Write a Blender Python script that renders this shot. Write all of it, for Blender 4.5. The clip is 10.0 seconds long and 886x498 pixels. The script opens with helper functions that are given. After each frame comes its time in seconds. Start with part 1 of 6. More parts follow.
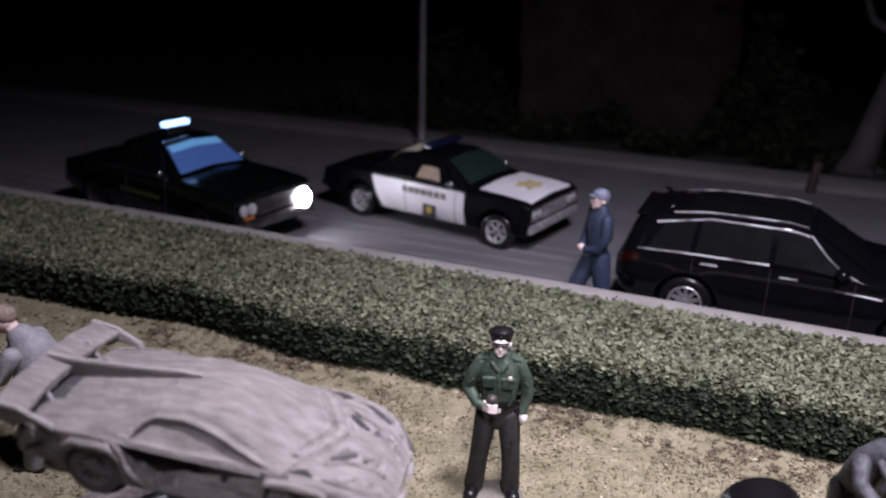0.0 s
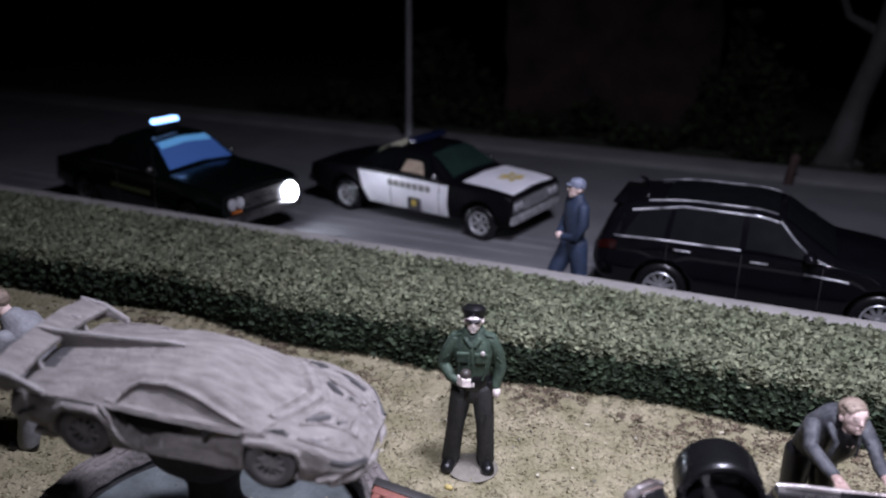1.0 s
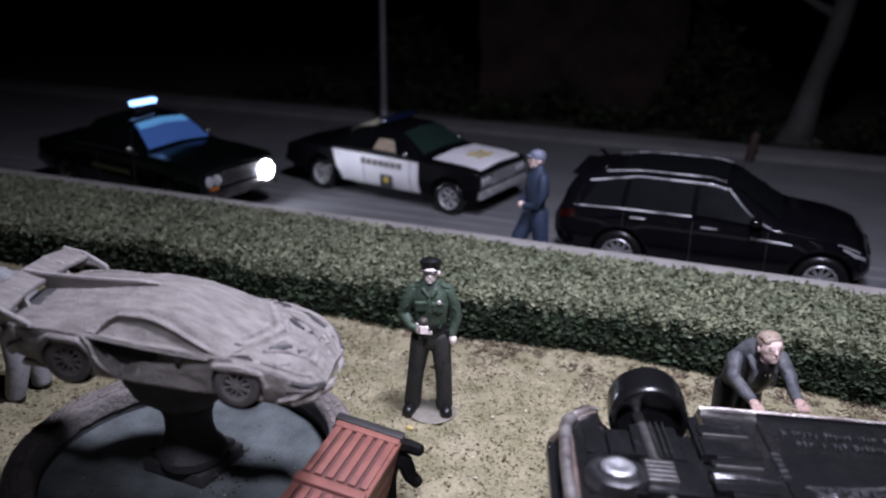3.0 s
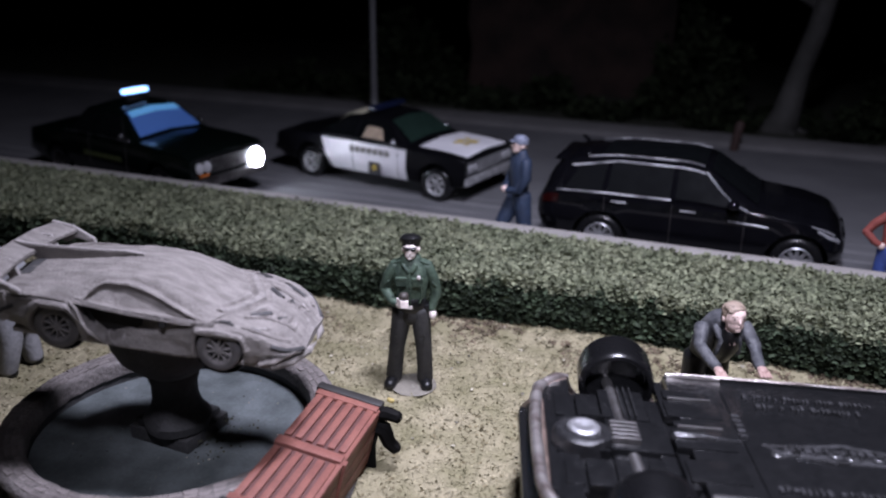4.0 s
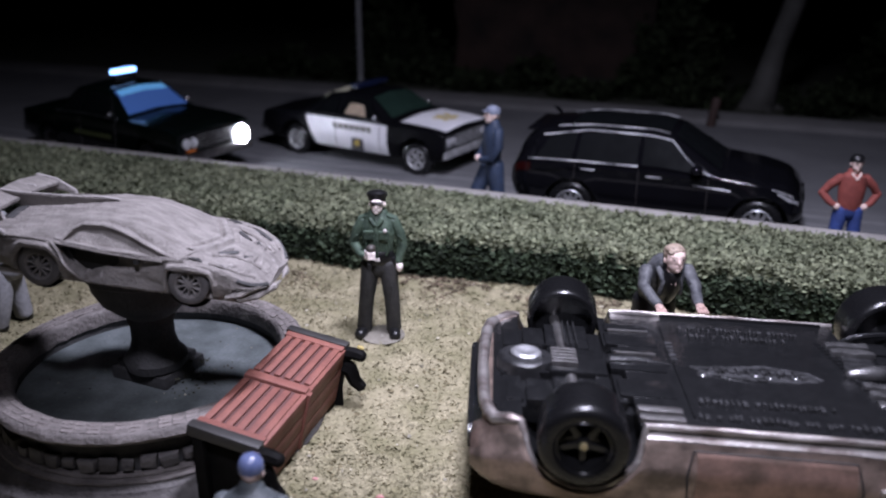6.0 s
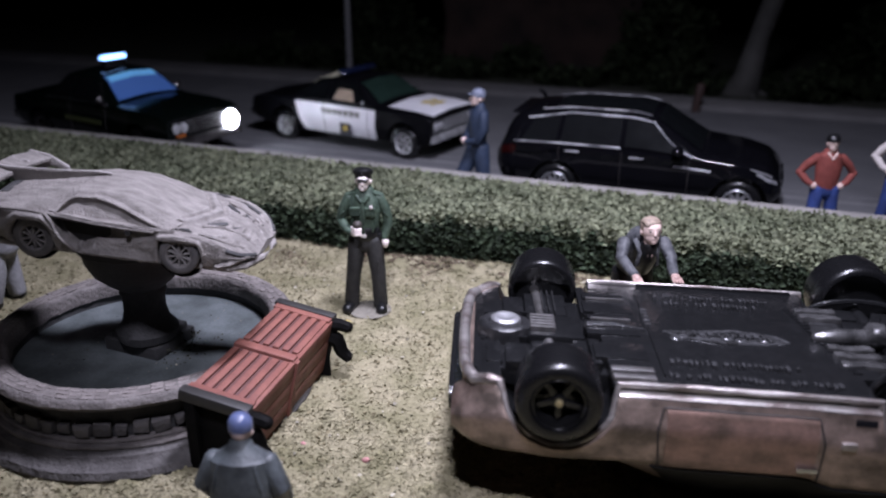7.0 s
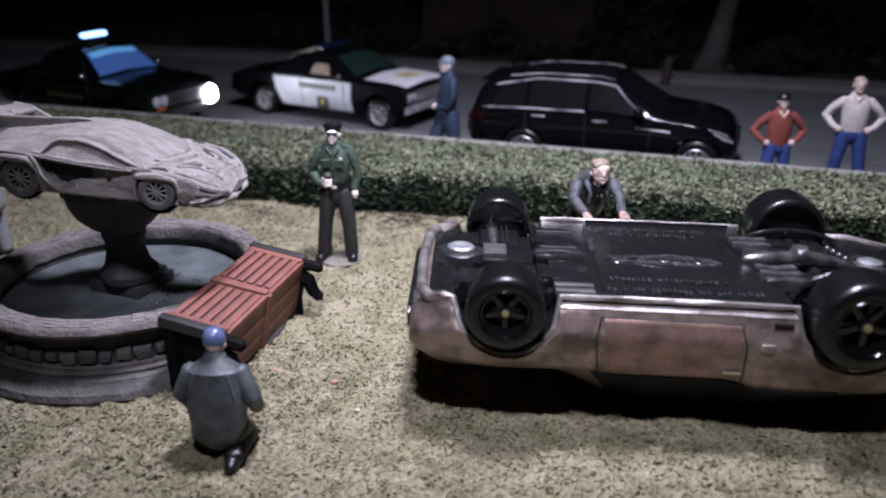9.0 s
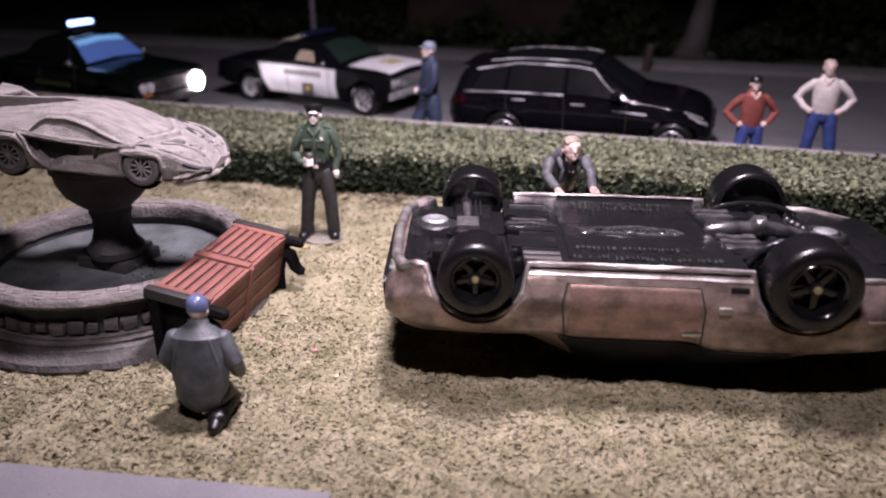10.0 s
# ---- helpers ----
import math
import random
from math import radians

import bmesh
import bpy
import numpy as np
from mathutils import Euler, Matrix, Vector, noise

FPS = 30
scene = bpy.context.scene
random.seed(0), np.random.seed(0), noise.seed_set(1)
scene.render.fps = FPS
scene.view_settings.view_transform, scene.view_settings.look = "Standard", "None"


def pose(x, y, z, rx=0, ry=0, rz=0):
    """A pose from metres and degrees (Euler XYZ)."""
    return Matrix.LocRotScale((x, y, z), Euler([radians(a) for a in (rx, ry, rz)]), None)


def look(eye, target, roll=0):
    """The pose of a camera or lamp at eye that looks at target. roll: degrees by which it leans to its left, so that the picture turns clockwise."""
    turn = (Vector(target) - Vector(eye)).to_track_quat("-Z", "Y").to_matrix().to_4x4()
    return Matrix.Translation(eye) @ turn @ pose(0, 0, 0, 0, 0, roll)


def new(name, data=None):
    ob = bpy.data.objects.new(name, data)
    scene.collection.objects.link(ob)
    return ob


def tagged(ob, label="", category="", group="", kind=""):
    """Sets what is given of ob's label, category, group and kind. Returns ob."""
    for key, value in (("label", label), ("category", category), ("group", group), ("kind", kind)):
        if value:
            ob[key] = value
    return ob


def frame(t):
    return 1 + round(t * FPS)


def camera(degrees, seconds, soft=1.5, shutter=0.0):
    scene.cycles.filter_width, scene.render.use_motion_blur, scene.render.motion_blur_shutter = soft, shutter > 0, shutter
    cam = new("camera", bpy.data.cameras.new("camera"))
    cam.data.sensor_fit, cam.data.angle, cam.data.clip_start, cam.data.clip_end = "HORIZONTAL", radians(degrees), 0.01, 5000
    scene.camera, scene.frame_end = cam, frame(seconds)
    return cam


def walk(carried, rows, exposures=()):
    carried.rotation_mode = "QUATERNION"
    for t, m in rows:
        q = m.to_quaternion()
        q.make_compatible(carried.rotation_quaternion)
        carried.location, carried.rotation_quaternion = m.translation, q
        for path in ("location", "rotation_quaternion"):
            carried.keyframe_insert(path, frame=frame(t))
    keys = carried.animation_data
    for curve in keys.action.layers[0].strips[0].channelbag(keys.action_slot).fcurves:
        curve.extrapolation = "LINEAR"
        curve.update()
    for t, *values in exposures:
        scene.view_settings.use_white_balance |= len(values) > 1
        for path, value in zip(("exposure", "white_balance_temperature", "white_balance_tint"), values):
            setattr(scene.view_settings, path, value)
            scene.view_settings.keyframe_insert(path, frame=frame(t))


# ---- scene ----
S = 1 / 64  # the model's scale: all lengths below are in metres of the full-size world
cam = camera(55.6, 10.0, soft=2.0)
PATH = [
    (0, (0.365, 1.725, 4.706), (-0.091, 3.547, 4.021), 1.2),
    (0.5, (0.478, 1.579, 4.656), (0.031, 3.406, 3.976), 0.9),
    (1, (0.629, 1.406, 4.655), (0.185, 3.233, 3.974), 0.8),
    (1.5, (0.777, 1.231, 4.64), (0.335, 3.057, 3.956), 0.6),
    (2, (0.889, 1.088, 4.609), (0.453, 2.915, 3.923), 0.5),
    (2.5, (0.959, 0.95, 4.569), (0.538, 2.779, 3.879), 0.5),
    (4, (1.265, 0.557, 4.445), (0.866, 2.386, 3.741), 0.6),
    (4.5, (1.408, 0.417, 4.398), (1.007, 2.244, 3.691), 0.4),
    (5, (1.546, 0.291, 4.333), (1.141, 2.118, 3.625), 0.2),
    (5.5, (1.664, 0.17, 4.274), (1.26, 1.996, 3.564), 0.1),
    (7, (1.889, -0.208, 4.16), (1.511, 1.613, 3.424), 0.0),
    (7.5, (1.952, -0.351, 4.072), (1.584, 1.472, 3.336), -0.1),
    (8, (2.043, -0.506, 3.993), (1.682, 1.317, 3.255), -0.3),
    (8.5, (2.145, -0.665, 3.941), (1.791, 1.157, 3.196), -0.4),
    (9, (2.262, -0.823, 3.89), (1.913, 0.997, 3.138), -0.5),
    (9.5, (2.371, -0.979, 3.851), (2.031, 0.84, 3.092), -0.6),
    (10, (2.467, -1.13, 3.835), (2.139, 0.687, 3.066), -0.6),
]
walk(cam, [(t, look(Vector(eye) * S, Vector(target) * S, roll)) for t, eye, target, roll in PATH],
     [(0.0, -0.12, 7000, 16), (0.1, -0.2, 7000, 14), (0.2, -0.28, 6500, 10), (2.7, -0.28, 6500, 10), (3.7, -0.2, 6500, 10), (3.8, -0.2, 6000, 12), (3.9, -0.2, 6500, 10), (4.4, -0.12, 6500, 10), (4.5, -0.1, 5800, 12), (4.6, -0.12, 6500, 10),
      (4.9, -0.08, 6500, 10), (5.0, -0.06, 5800, 12), (5.1, -0.08, 6500, 10), (5.4, -0.08, 6500, 10), (5.5, -0.04, 5800, 12), (5.6, -0.06, 6050, 12), (5.7, -0.1, 6500, 10), (7.0, -0.12, 6500, 10), (8.0, -0.06, 6500, 10), (9.0, 0.0, 6500, 10), (9.8, 0.04, 6500, 10), (9.9, 0.28, 7400, 22), (10.0, 0.33, 7600, 24)])
cam.data.dof.use_dof = True
cam.data.dof.focus_distance = 7.9 * S
cam.data.dof.aperture_fstop = 28.0

# ---- light ----
world = bpy.data.worlds.new("world")
scene.world = world
world.use_nodes = True
world.node_tree.nodes["Background"].inputs[0].default_value = (0.32, 0.5, 1.0, 1)
world.node_tree.nodes["Background"].inputs[1].default_value = 0.006


def spot_lamp(name, eye, target, radius, degrees, watts, colour):
    data = bpy.data.lights.new(name, "SPOT")
    data.spot_size, data.spot_blend, data.shadow_soft_size = radians(degrees), 1.0, radius * S
    data.energy, data.color = watts * S * S, colour
    ob = new(name, data)
    ob.matrix_world = look(Vector(eye) * S, Vector(target) * S)
    return ob


def area_lamp(name, eye, target, size, depth, watts, colour):
    data = bpy.data.lights.new(name, "AREA")
    data.shape, data.size, data.size_y, data.energy, data.color = "RECTANGLE", size * S, depth * S, watts * S * S, colour
    data.spread = radians(135)
    ob = new(name, data)
    ob.matrix_world = look(Vector(eye) * S, Vector(target) * S)
    return ob


# two lamps of the room: one over the model, one over the camera's shoulder
area_lamp("ceiling_lamp", (1.8, 6.7, 11.8), (0.7, 7.3, 0), 2.4, 1.0, 1900, (0.78, 0.78, 1.0))
spot_lamp("reading_lamp", (1.9, -0.6, 11.8), (1.45, 8.7, 0), 0.6, 48, 10400, (0.80, 0.795, 1.0))


# ---- materials ----
def material(name, colour, rough=0.6, metal=0.0, spots=None, scale=6.0, amount=0.5, fine=40.0, bump=0.3, depth=0.02, coat=0.0, per=0.0, low=0.35, high=0.65, spec=0.5, stretch=(1, 1, 1), wear=None):
    """Two scales of noise: stains of the colour `spots`, and a fine grain with relief."""
    m = bpy.data.materials.new(name)
    m.use_nodes = True
    n, l = m.node_tree.nodes, m.node_tree.links
    b = n["Principled BSDF"]
    b.inputs["Roughness"].default_value, b.inputs["Metallic"].default_value = rough, metal
    b.inputs["Coat Weight"].default_value = coat
    b.inputs["Coat Roughness"].default_value = 0.08
    b.inputs["Specular IOR Level"].default_value = spec
    co = n.new("ShaderNodeTexCoord")
    mp = n.new("ShaderNodeMapping")
    mp.inputs["Scale"].default_value = (1 / S,) * 3
    l.new(co.outputs["Object"], mp.inputs["Vector"])
    big, small = n.new("ShaderNodeTexNoise"), n.new("ShaderNodeTexNoise")
    for tex, sc, det in ((big, scale, 5), (small, fine, 3)):
        tex.inputs["Scale"].default_value, tex.inputs["Detail"].default_value = sc, det
        l.new(mp.outputs[0], tex.inputs["Vector"])
    if stretch != (1, 1, 1):
        pull = n.new("ShaderNodeMapping")
        pull.inputs["Scale"].default_value = stretch
        l.new(mp.outputs[0], pull.inputs["Vector"])
        l.new(pull.outputs[0], big.inputs["Vector"])
    ramp = n.new("ShaderNodeMapRange")
    ramp.inputs["From Min"].default_value, ramp.inputs["From Max"].default_value = low, high
    l.new(big.outputs["Fac"], ramp.inputs["Value"])
    amt = n.new("ShaderNodeMath")
    amt.operation = "MULTIPLY"
    amt.inputs[1].default_value = amount
    l.new(ramp.outputs[0], amt.inputs[0])
    mix = n.new("ShaderNodeMix")
    mix.data_type = "RGBA"
    mix.inputs[6].default_value = (*colour, 1)
    mix.inputs[7].default_value = (*(spots or [c * 0.55 for c in colour]), 1)
    l.new(amt.outputs[0], mix.inputs[0])
    grain = n.new("ShaderNodeMapRange")
    grain.inputs["To Min"].default_value, grain.inputs["To Max"].default_value = 0.72, 1.28
    l.new(small.outputs["Fac"], grain.inputs["Value"])
    value = grain.outputs[0]
    if per:
        info = n.new("ShaderNodeObjectInfo")
        geo = n.new("ShaderNodeNewGeometry")
        add = n.new("ShaderNodeMath")
        add.operation = "ADD"
        l.new(info.outputs["Random"], add.inputs[0])
        l.new(geo.outputs["Random Per Island"], add.inputs[1])
        frac = n.new("ShaderNodeMath")
        frac.operation = "FRACT"
        l.new(add.outputs[0], frac.inputs[0])
        vary = n.new("ShaderNodeMapRange")
        vary.inputs["To Min"].default_value, vary.inputs["To Max"].default_value = 1 - per, 1 + per
        l.new(frac.outputs[0], vary.inputs["Value"])
        both = n.new("ShaderNodeMath")
        both.operation = "MULTIPLY"
        l.new(value, both.inputs[0])
        l.new(vary.outputs[0], both.inputs[1])
        value = both.outputs[0]
    shade = mix.outputs[2]
    if wear:
        geom = n.new("ShaderNodeNewGeometry")
        edge = n.new("ShaderNodeMapRange")
        edge.inputs["From Min"].default_value, edge.inputs["From Max"].default_value = 0.51, 0.58
        l.new(geom.outputs["Pointiness"], edge.inputs["Value"])
        rub = n.new("ShaderNodeMix")
        rub.data_type = "RGBA"
        rub.inputs[7].default_value = (*wear, 1)
        l.new(edge.outputs[0], rub.inputs[0])
        l.new(shade, rub.inputs[6])
        shade = rub.outputs[2]
    times = n.new("ShaderNodeVectorMath")
    times.operation = "SCALE"
    l.new(shade, times.inputs[0])
    l.new(value, times.inputs["Scale"])
    l.new(times.outputs[0], b.inputs["Base Color"])
    rr = n.new("ShaderNodeMapRange")
    rr.inputs["To Min"].default_value, rr.inputs["To Max"].default_value = max(rough * 0.75, 0.02), min(rough * 1.25 + 0.01, 1)
    l.new(big.outputs["Fac"], rr.inputs["Value"])
    l.new(rr.outputs[0], b.inputs["Roughness"])
    if bump:
        bp = n.new("ShaderNodeBump")
        bp.inputs["Strength"].default_value, bp.inputs["Distance"].default_value = bump, depth * S
        l.new(small.outputs["Fac"], bp.inputs["Height"])
        l.new(bp.outputs[0], b.inputs["Normal"])
    return m


def glow(name, colour, strength):
    m = bpy.data.materials.new(name)
    m.use_nodes = True
    b = m.node_tree.nodes["Principled BSDF"]
    b.inputs["Base Color"].default_value = (*colour, 1)
    b.inputs["Emission Color"].default_value = (*colour, 1)
    b.inputs["Emission Strength"].default_value = strength
    return m


LAWN = material("lawn", (0.25, 0.222, 0.146), 0.95, spots=(0.165, 0.152, 0.09), scale=2.6, amount=0.9, fine=18, bump=0.6, depth=0.04, spec=0.1)
TUFT = material("tuft", (0.275, 0.247, 0.164), 0.95, spots=(0.155, 0.142, 0.082), scale=2.6, amount=0.95, fine=11, bump=0, per=0.28, spec=0.1)
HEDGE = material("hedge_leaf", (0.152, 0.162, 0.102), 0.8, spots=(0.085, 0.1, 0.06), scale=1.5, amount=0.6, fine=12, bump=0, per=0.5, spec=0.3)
# darker copy of the hedge leaf: the front's shade is painted in
HEDGE_SHADED = material("hedge_shaded_leaf", (0.04, 0.056, 0.032), 0.8, spots=(0.015, 0.022, 0.012), scale=4, amount=0.8, fine=12, bump=0, per=0.6, spec=0.25)
SOIL = material("soil", (0.105, 0.075, 0.048), 0.95, fine=20, per=0.5)
HEDGE_CORE_SHADE = material("hedge_core_shade", (0.012, 0.018, 0.009), 0.95, scale=3, fine=25, bump=0.8, depth=0.05, spec=0.1)
WOODS = material("woodland_leaf", (0.015, 0.02, 0.01), 0.9, scale=1.0, fine=8, bump=0, per=0.5, spec=0.1)
ASPHALT = material("asphalt", (0.115, 0.115, 0.12), 0.75, spots=(0.075, 0.075, 0.08), scale=0.8, amount=0.7, fine=60, bump=0.35, depth=0.01)
CONCRETE = material("concrete", (0.27, 0.255, 0.238), 0.85, spots=(0.16, 0.15, 0.14), scale=1.6, amount=0.6, fine=45, bump=0.4, depth=0.012)
PAVING = material("paving", (0.17, 0.165, 0.175), 0.85, spots=(0.11, 0.105, 0.115), scale=1.2, amount=0.6, fine=40, bump=0.4, depth=0.012)
STONE = material("grey_stone", (0.165, 0.147, 0.138), 0.8, spots=(0.07, 0.062, 0.058), scale=4.0, amount=0.75, fine=26, bump=0.9, depth=0.022)
RIMSTONE = material("rim_stone", (0.185, 0.163, 0.152), 0.8, spots=(0.085, 0.074, 0.069), scale=7.0, amount=0.75, fine=30, bump=0.9, depth=0.02, per=0.22)
CARVED = material("carved_stone", (0.228, 0.208, 0.193), 0.72, spots=(0.115, 0.103, 0.094), scale=9.0, amount=0.75, fine=70, bump=0.9, depth=0.02, wear=(0.31, 0.288, 0.275), stretch=(0.6, 2.2, 1.2))
DARKSTONE = material("dark_stone", (0.05, 0.049, 0.05), 0.75, spots=(0.022, 0.022, 0.021), scale=4, amount=0.6, fine=30, bump=0.6, depth=0.015)
WALLSTONE = material("wall_stone", (0.095, 0.087, 0.085), 0.8, spots=(0.04, 0.037, 0.036), scale=5, amount=0.8, fine=24, bump=0.9, depth=0.02, per=0.35)
POOL = material("pool_water", (0.128, 0.143, 0.145), 0.5, spots=(0.048, 0.056, 0.055), scale=3.2, amount=0.8, fine=40, bump=0.3, depth=0.008, spec=0.25)
DEBRIS = material("debris", (0.3, 0.275, 0.21), 0.9, fine=30, per=0.6)
BLACKPAINT = material("black_paint", (0.003, 0.003, 0.004), 0.07, spec=0.3, scale=4, fine=80, bump=0.02, depth=0.002)
DARKGREEN = material("dark_green_paint", (0.002, 0.0035, 0.003), 0.14, spec=0.25, scale=4, fine=80, bump=0.02, depth=0.002)
WHITEPAINT = material("white_paint", (0.72, 0.71, 0.73), 0.35, spots=(0.5, 0.5, 0.54), scale=2, amount=0.5, fine=40, bump=0.03, depth=0.002)
BRASS = material("brass_hub", (0.36, 0.30, 0.16), 0.35, metal=0.4, scale=9, fine=40, bump=0.1)
CREAM = material("cream_paint", (0.55, 0.52, 0.38), 0.4, scale=3, fine=40, bump=0.03)
GLASS = material("dark_window", (0.003, 0.0035, 0.004), 0.5, fine=60, bump=0, spec=0.03)
GREENGLASS = material("green_window", (0.014, 0.028, 0.022), 0.12, fine=60, bump=0, spec=0.6)
CHROME = material("chrome", (0.55, 0.55, 0.56), 0.22, metal=1.0, fine=60, bump=0.05, depth=0.003)
SATIN = material("satin_trim", (0.8, 0.8, 0.82), 0.38, metal=0.5, spots=(0.12, 0.12, 0.13), scale=2.2, amount=0.95, fine=60, bump=0.05, depth=0.003, low=0.4, high=0.6)
DULLMETAL = material("dull_metal", (0.30, 0.29, 0.285), 0.4, metal=0.9, spots=(0.10, 0.095, 0.09), scale=8, amount=0.7, fine=50, bump=0.2, depth=0.006)
TYRE = material("tyre", (0.005, 0.005, 0.0055), 0.27, spec=0.5, scale=6, fine=60, bump=0.1, depth=0.004)
RIM = material("rim", (0.006, 0.006, 0.0065), 0.13, spec=0.6, spots=(0.004, 0.004, 0.004), scale=9, amount=0.8, fine=60, bump=0.05)
CHASSIS = material("chassis", (0.0075, 0.0077, 0.0082), 0.2, spots=(0.010, 0.010, 0.0105), spec=0.48, scale=5, fine=20, bump=0.32, depth=0.02)
# paler copy of the chassis: highlights on black plastic put into colour
CHASSIS_GLINT = material("chassis_glint", (0.024, 0.024, 0.025), 0.2, spots=(0.009, 0.009, 0.009), scale=9, amount=0.8, fine=22, bump=0.5, depth=0.014, spec=0.7)
BROWN = material("brown_metal", (0.285, 0.214, 0.18), 0.36, metal=0.6, spots=(0.075, 0.06, 0.048), scale=5.0, amount=0.9, fine=36, bump=0.35, depth=0.008, low=0.40, high=0.66, stretch=(0.9, 1.2, 1.2))
WORN = material("worn_edge", (0.46, 0.43, 0.41), 0.42, metal=0.8, spots=(0.13, 0.10, 0.09), scale=6, amount=0.9, fine=45, bump=0.5, depth=0.008, stretch=(0.6, 1.4, 1.4))
BENCH_RED = material("bench_red", (0.205, 0.080, 0.061), 0.6, spec=0.35, spots=(0.135, 0.05, 0.041), scale=5, amount=0.6, fine=35, bump=0.25, depth=0.008)
BENCH_BLACK = material("bench_black", (0.022, 0.021, 0.02), 0.5, spots=(0.03, 0.027, 0.025), scale=7, amount=0.5, fine=40, bump=0.3, depth=0.008)
SHIRT_GREEN = material("green_shirt", (0.050, 0.078, 0.052), 0.65, spots=(0.016, 0.030, 0.020), scale=13, amount=0.85, fine=30, bump=0.35, depth=0.02)
TROUSER = material("dark_trousers", (0.02, 0.019, 0.018), 0.7, spots=(0.007, 0.007, 0.007), scale=11, amount=0.6, fine=30, bump=0.4, depth=0.02)
BLACKCLOTH = material("black_cloth", (0.007, 0.007, 0.0075), 0.34, spec=0.5, scale=8, fine=30, bump=0.2)
SKIN = material("painted_skin", (0.62, 0.48, 0.43), 0.75, spec=0.2, spots=(0.46, 0.31, 0.27), scale=14, amount=0.3, fine=30, bump=0.15)
NAVY = material("navy_cloth", (0.014, 0.026, 0.055), 0.7, spots=(0.006, 0.012, 0.026), scale=8, amount=0.5, fine=30, bump=0.3, depth=0.02)
JEANS = material("blue_jeans", (0.02, 0.045, 0.18), 0.8, spots=(0.008, 0.018, 0.08), scale=8, amount=0.6, fine=30, bump=0.3, depth=0.02)
REDCLOTH = material("red_pullover", (0.2, 0.045, 0.035), 0.8, spots=(0.12, 0.025, 0.02), scale=9, amount=0.6, fine=30, bump=0.3, depth=0.02)
WHITECLOTH = material("white_shirt", (0.58, 0.53, 0.5), 0.8, spots=(0.38, 0.34, 0.32), scale=9, amount=0.5, fine=30, bump=0.3, depth=0.02)
GREYCLOTH = material("grey_jacket", (0.064, 0.065, 0.070), 0.7, spots=(0.02, 0.022, 0.027), scale=16, amount=0.9, fine=30, bump=0.5, depth=0.016)
LIGHTGREY = material("light_grey_cloth", (0.26, 0.26, 0.27), 0.8, spots=(0.14, 0.14, 0.15), scale=8, amount=0.5, fine=30, bump=0.3, depth=0.02)
HAIR = material("light_brown_hair", (0.26, 0.2, 0.155), 0.6, spots=(0.13, 0.095, 0.07), scale=20, amount=0.8, fine=60, bump=0.6, depth=0.02)
BLUECAP = material("blue_cap", (0.075, 0.095, 0.18), 0.22, spots=(0.12, 0.14, 0.25), scale=8, amount=0.4, fine=30, bump=0.1)
PLASTER = material("mottled_wall", (0.035, 0.018, 0.013), 0.95, spots=(0.01, 0.007, 0.006), scale=1.1, amount=0.85, fine=9, bump=0.6, depth=0.05)
BARK = material("pale_bark", (0.062, 0.06, 0.056), 0.9, spots=(0.024, 0.024, 0.021), scale=1.4, amount=0.7, fine=9, bump=0.6, depth=0.04)
RUST = material("rusty_iron", (0.045, 0.024, 0.02), 0.7, scale=6, fine=30)
POLE = material("grey_pole", (0.16, 0.16, 0.165), 0.45, metal=0.2, scale=3, fine=30, bump=0.05)
ROOM = material("dark_room", (0.02, 0.02, 0.024), 0.95, scale=0.1, fine=1.0, bump=0)
AMBER = material("amber_lens", (0.35, 0.10, 0.02), 0.2, fine=30, bump=0)
REDLENS = material("red_lens", (0.014, 0.002, 0.002), 0.15, fine=30, bump=0)
LIT_BAR = glow("lit_light_bar", (0.25, 0.48, 1.0), 5.0)
# the pane glows in place of blue light falling on it
LIT_SCREEN = glow("lit_windscreen", (0.045, 0.11, 0.32), 0.2)
LIT_EDGE = glow("lit_screen_edge", (0.10, 0.30, 0.55), 0.5)
# pale paint, made paler still for the light on the officer's face
PALESKIN = material("pale_painted_skin", (0.80, 0.71, 0.67), 0.7, spec=0.25, spots=(0.68, 0.56, 0.52), scale=14, amount=0.2, fine=30, bump=0.1)
LIT_LAMP = glow("lit_headlamp", (0.80, 0.84, 1.0), 115.0)
LENS = material("lamp_lens", (0.36, 0.36, 0.37), 0.12, fine=40, bump=0.05)


# ---- helpers of this scene ----
def P(x, y, z, rx=0, ry=0, rz=0):
    return pose(x * S, y * S, z * S, rx, ry, rz)


def thing(name, m, label, category, group="", kind=""):
    ob = new(name)
    ob.empty_display_size = 0.1 * S
    ob.matrix_world = m
    return tagged(ob, label, category, group, kind)


def part(name, bm, mats, parent=None, label="", m=None, smooth=True):
    """Links a bmesh, built in full-size metres, as one mesh object."""
    bm.transform(Matrix.Scale(S, 4))
    me = bpy.data.meshes.new(name)
    bm.to_mesh(me)
    bm.free()
    for mat in mats if isinstance(mats, (list, tuple)) else [mats]:
        me.materials.append(mat)
    if smooth:
        me.shade_smooth()
        me.set_sharp_from_angle(angle=radians(42))
    ob = new(name, me)
    if parent:
        ob.parent = parent
    if m is not None:
        ob.matrix_local = m
    if label:
        ob["label"] = label
    return ob


def sheet(name, verts, faces, mats, parent=None, label="", smooth=False):
    me = bpy.data.meshes.new(name)
    me.from_pydata((np.asarray(verts) * S).tolist(), [], faces if isinstance(faces, list) else faces.tolist())
    me.materials.append(mats)
    if smooth:
        me.shade_smooth()
    ob = new(name, me)
    if parent:
        ob.parent = parent
    if label:
        ob["label"] = label
    return ob


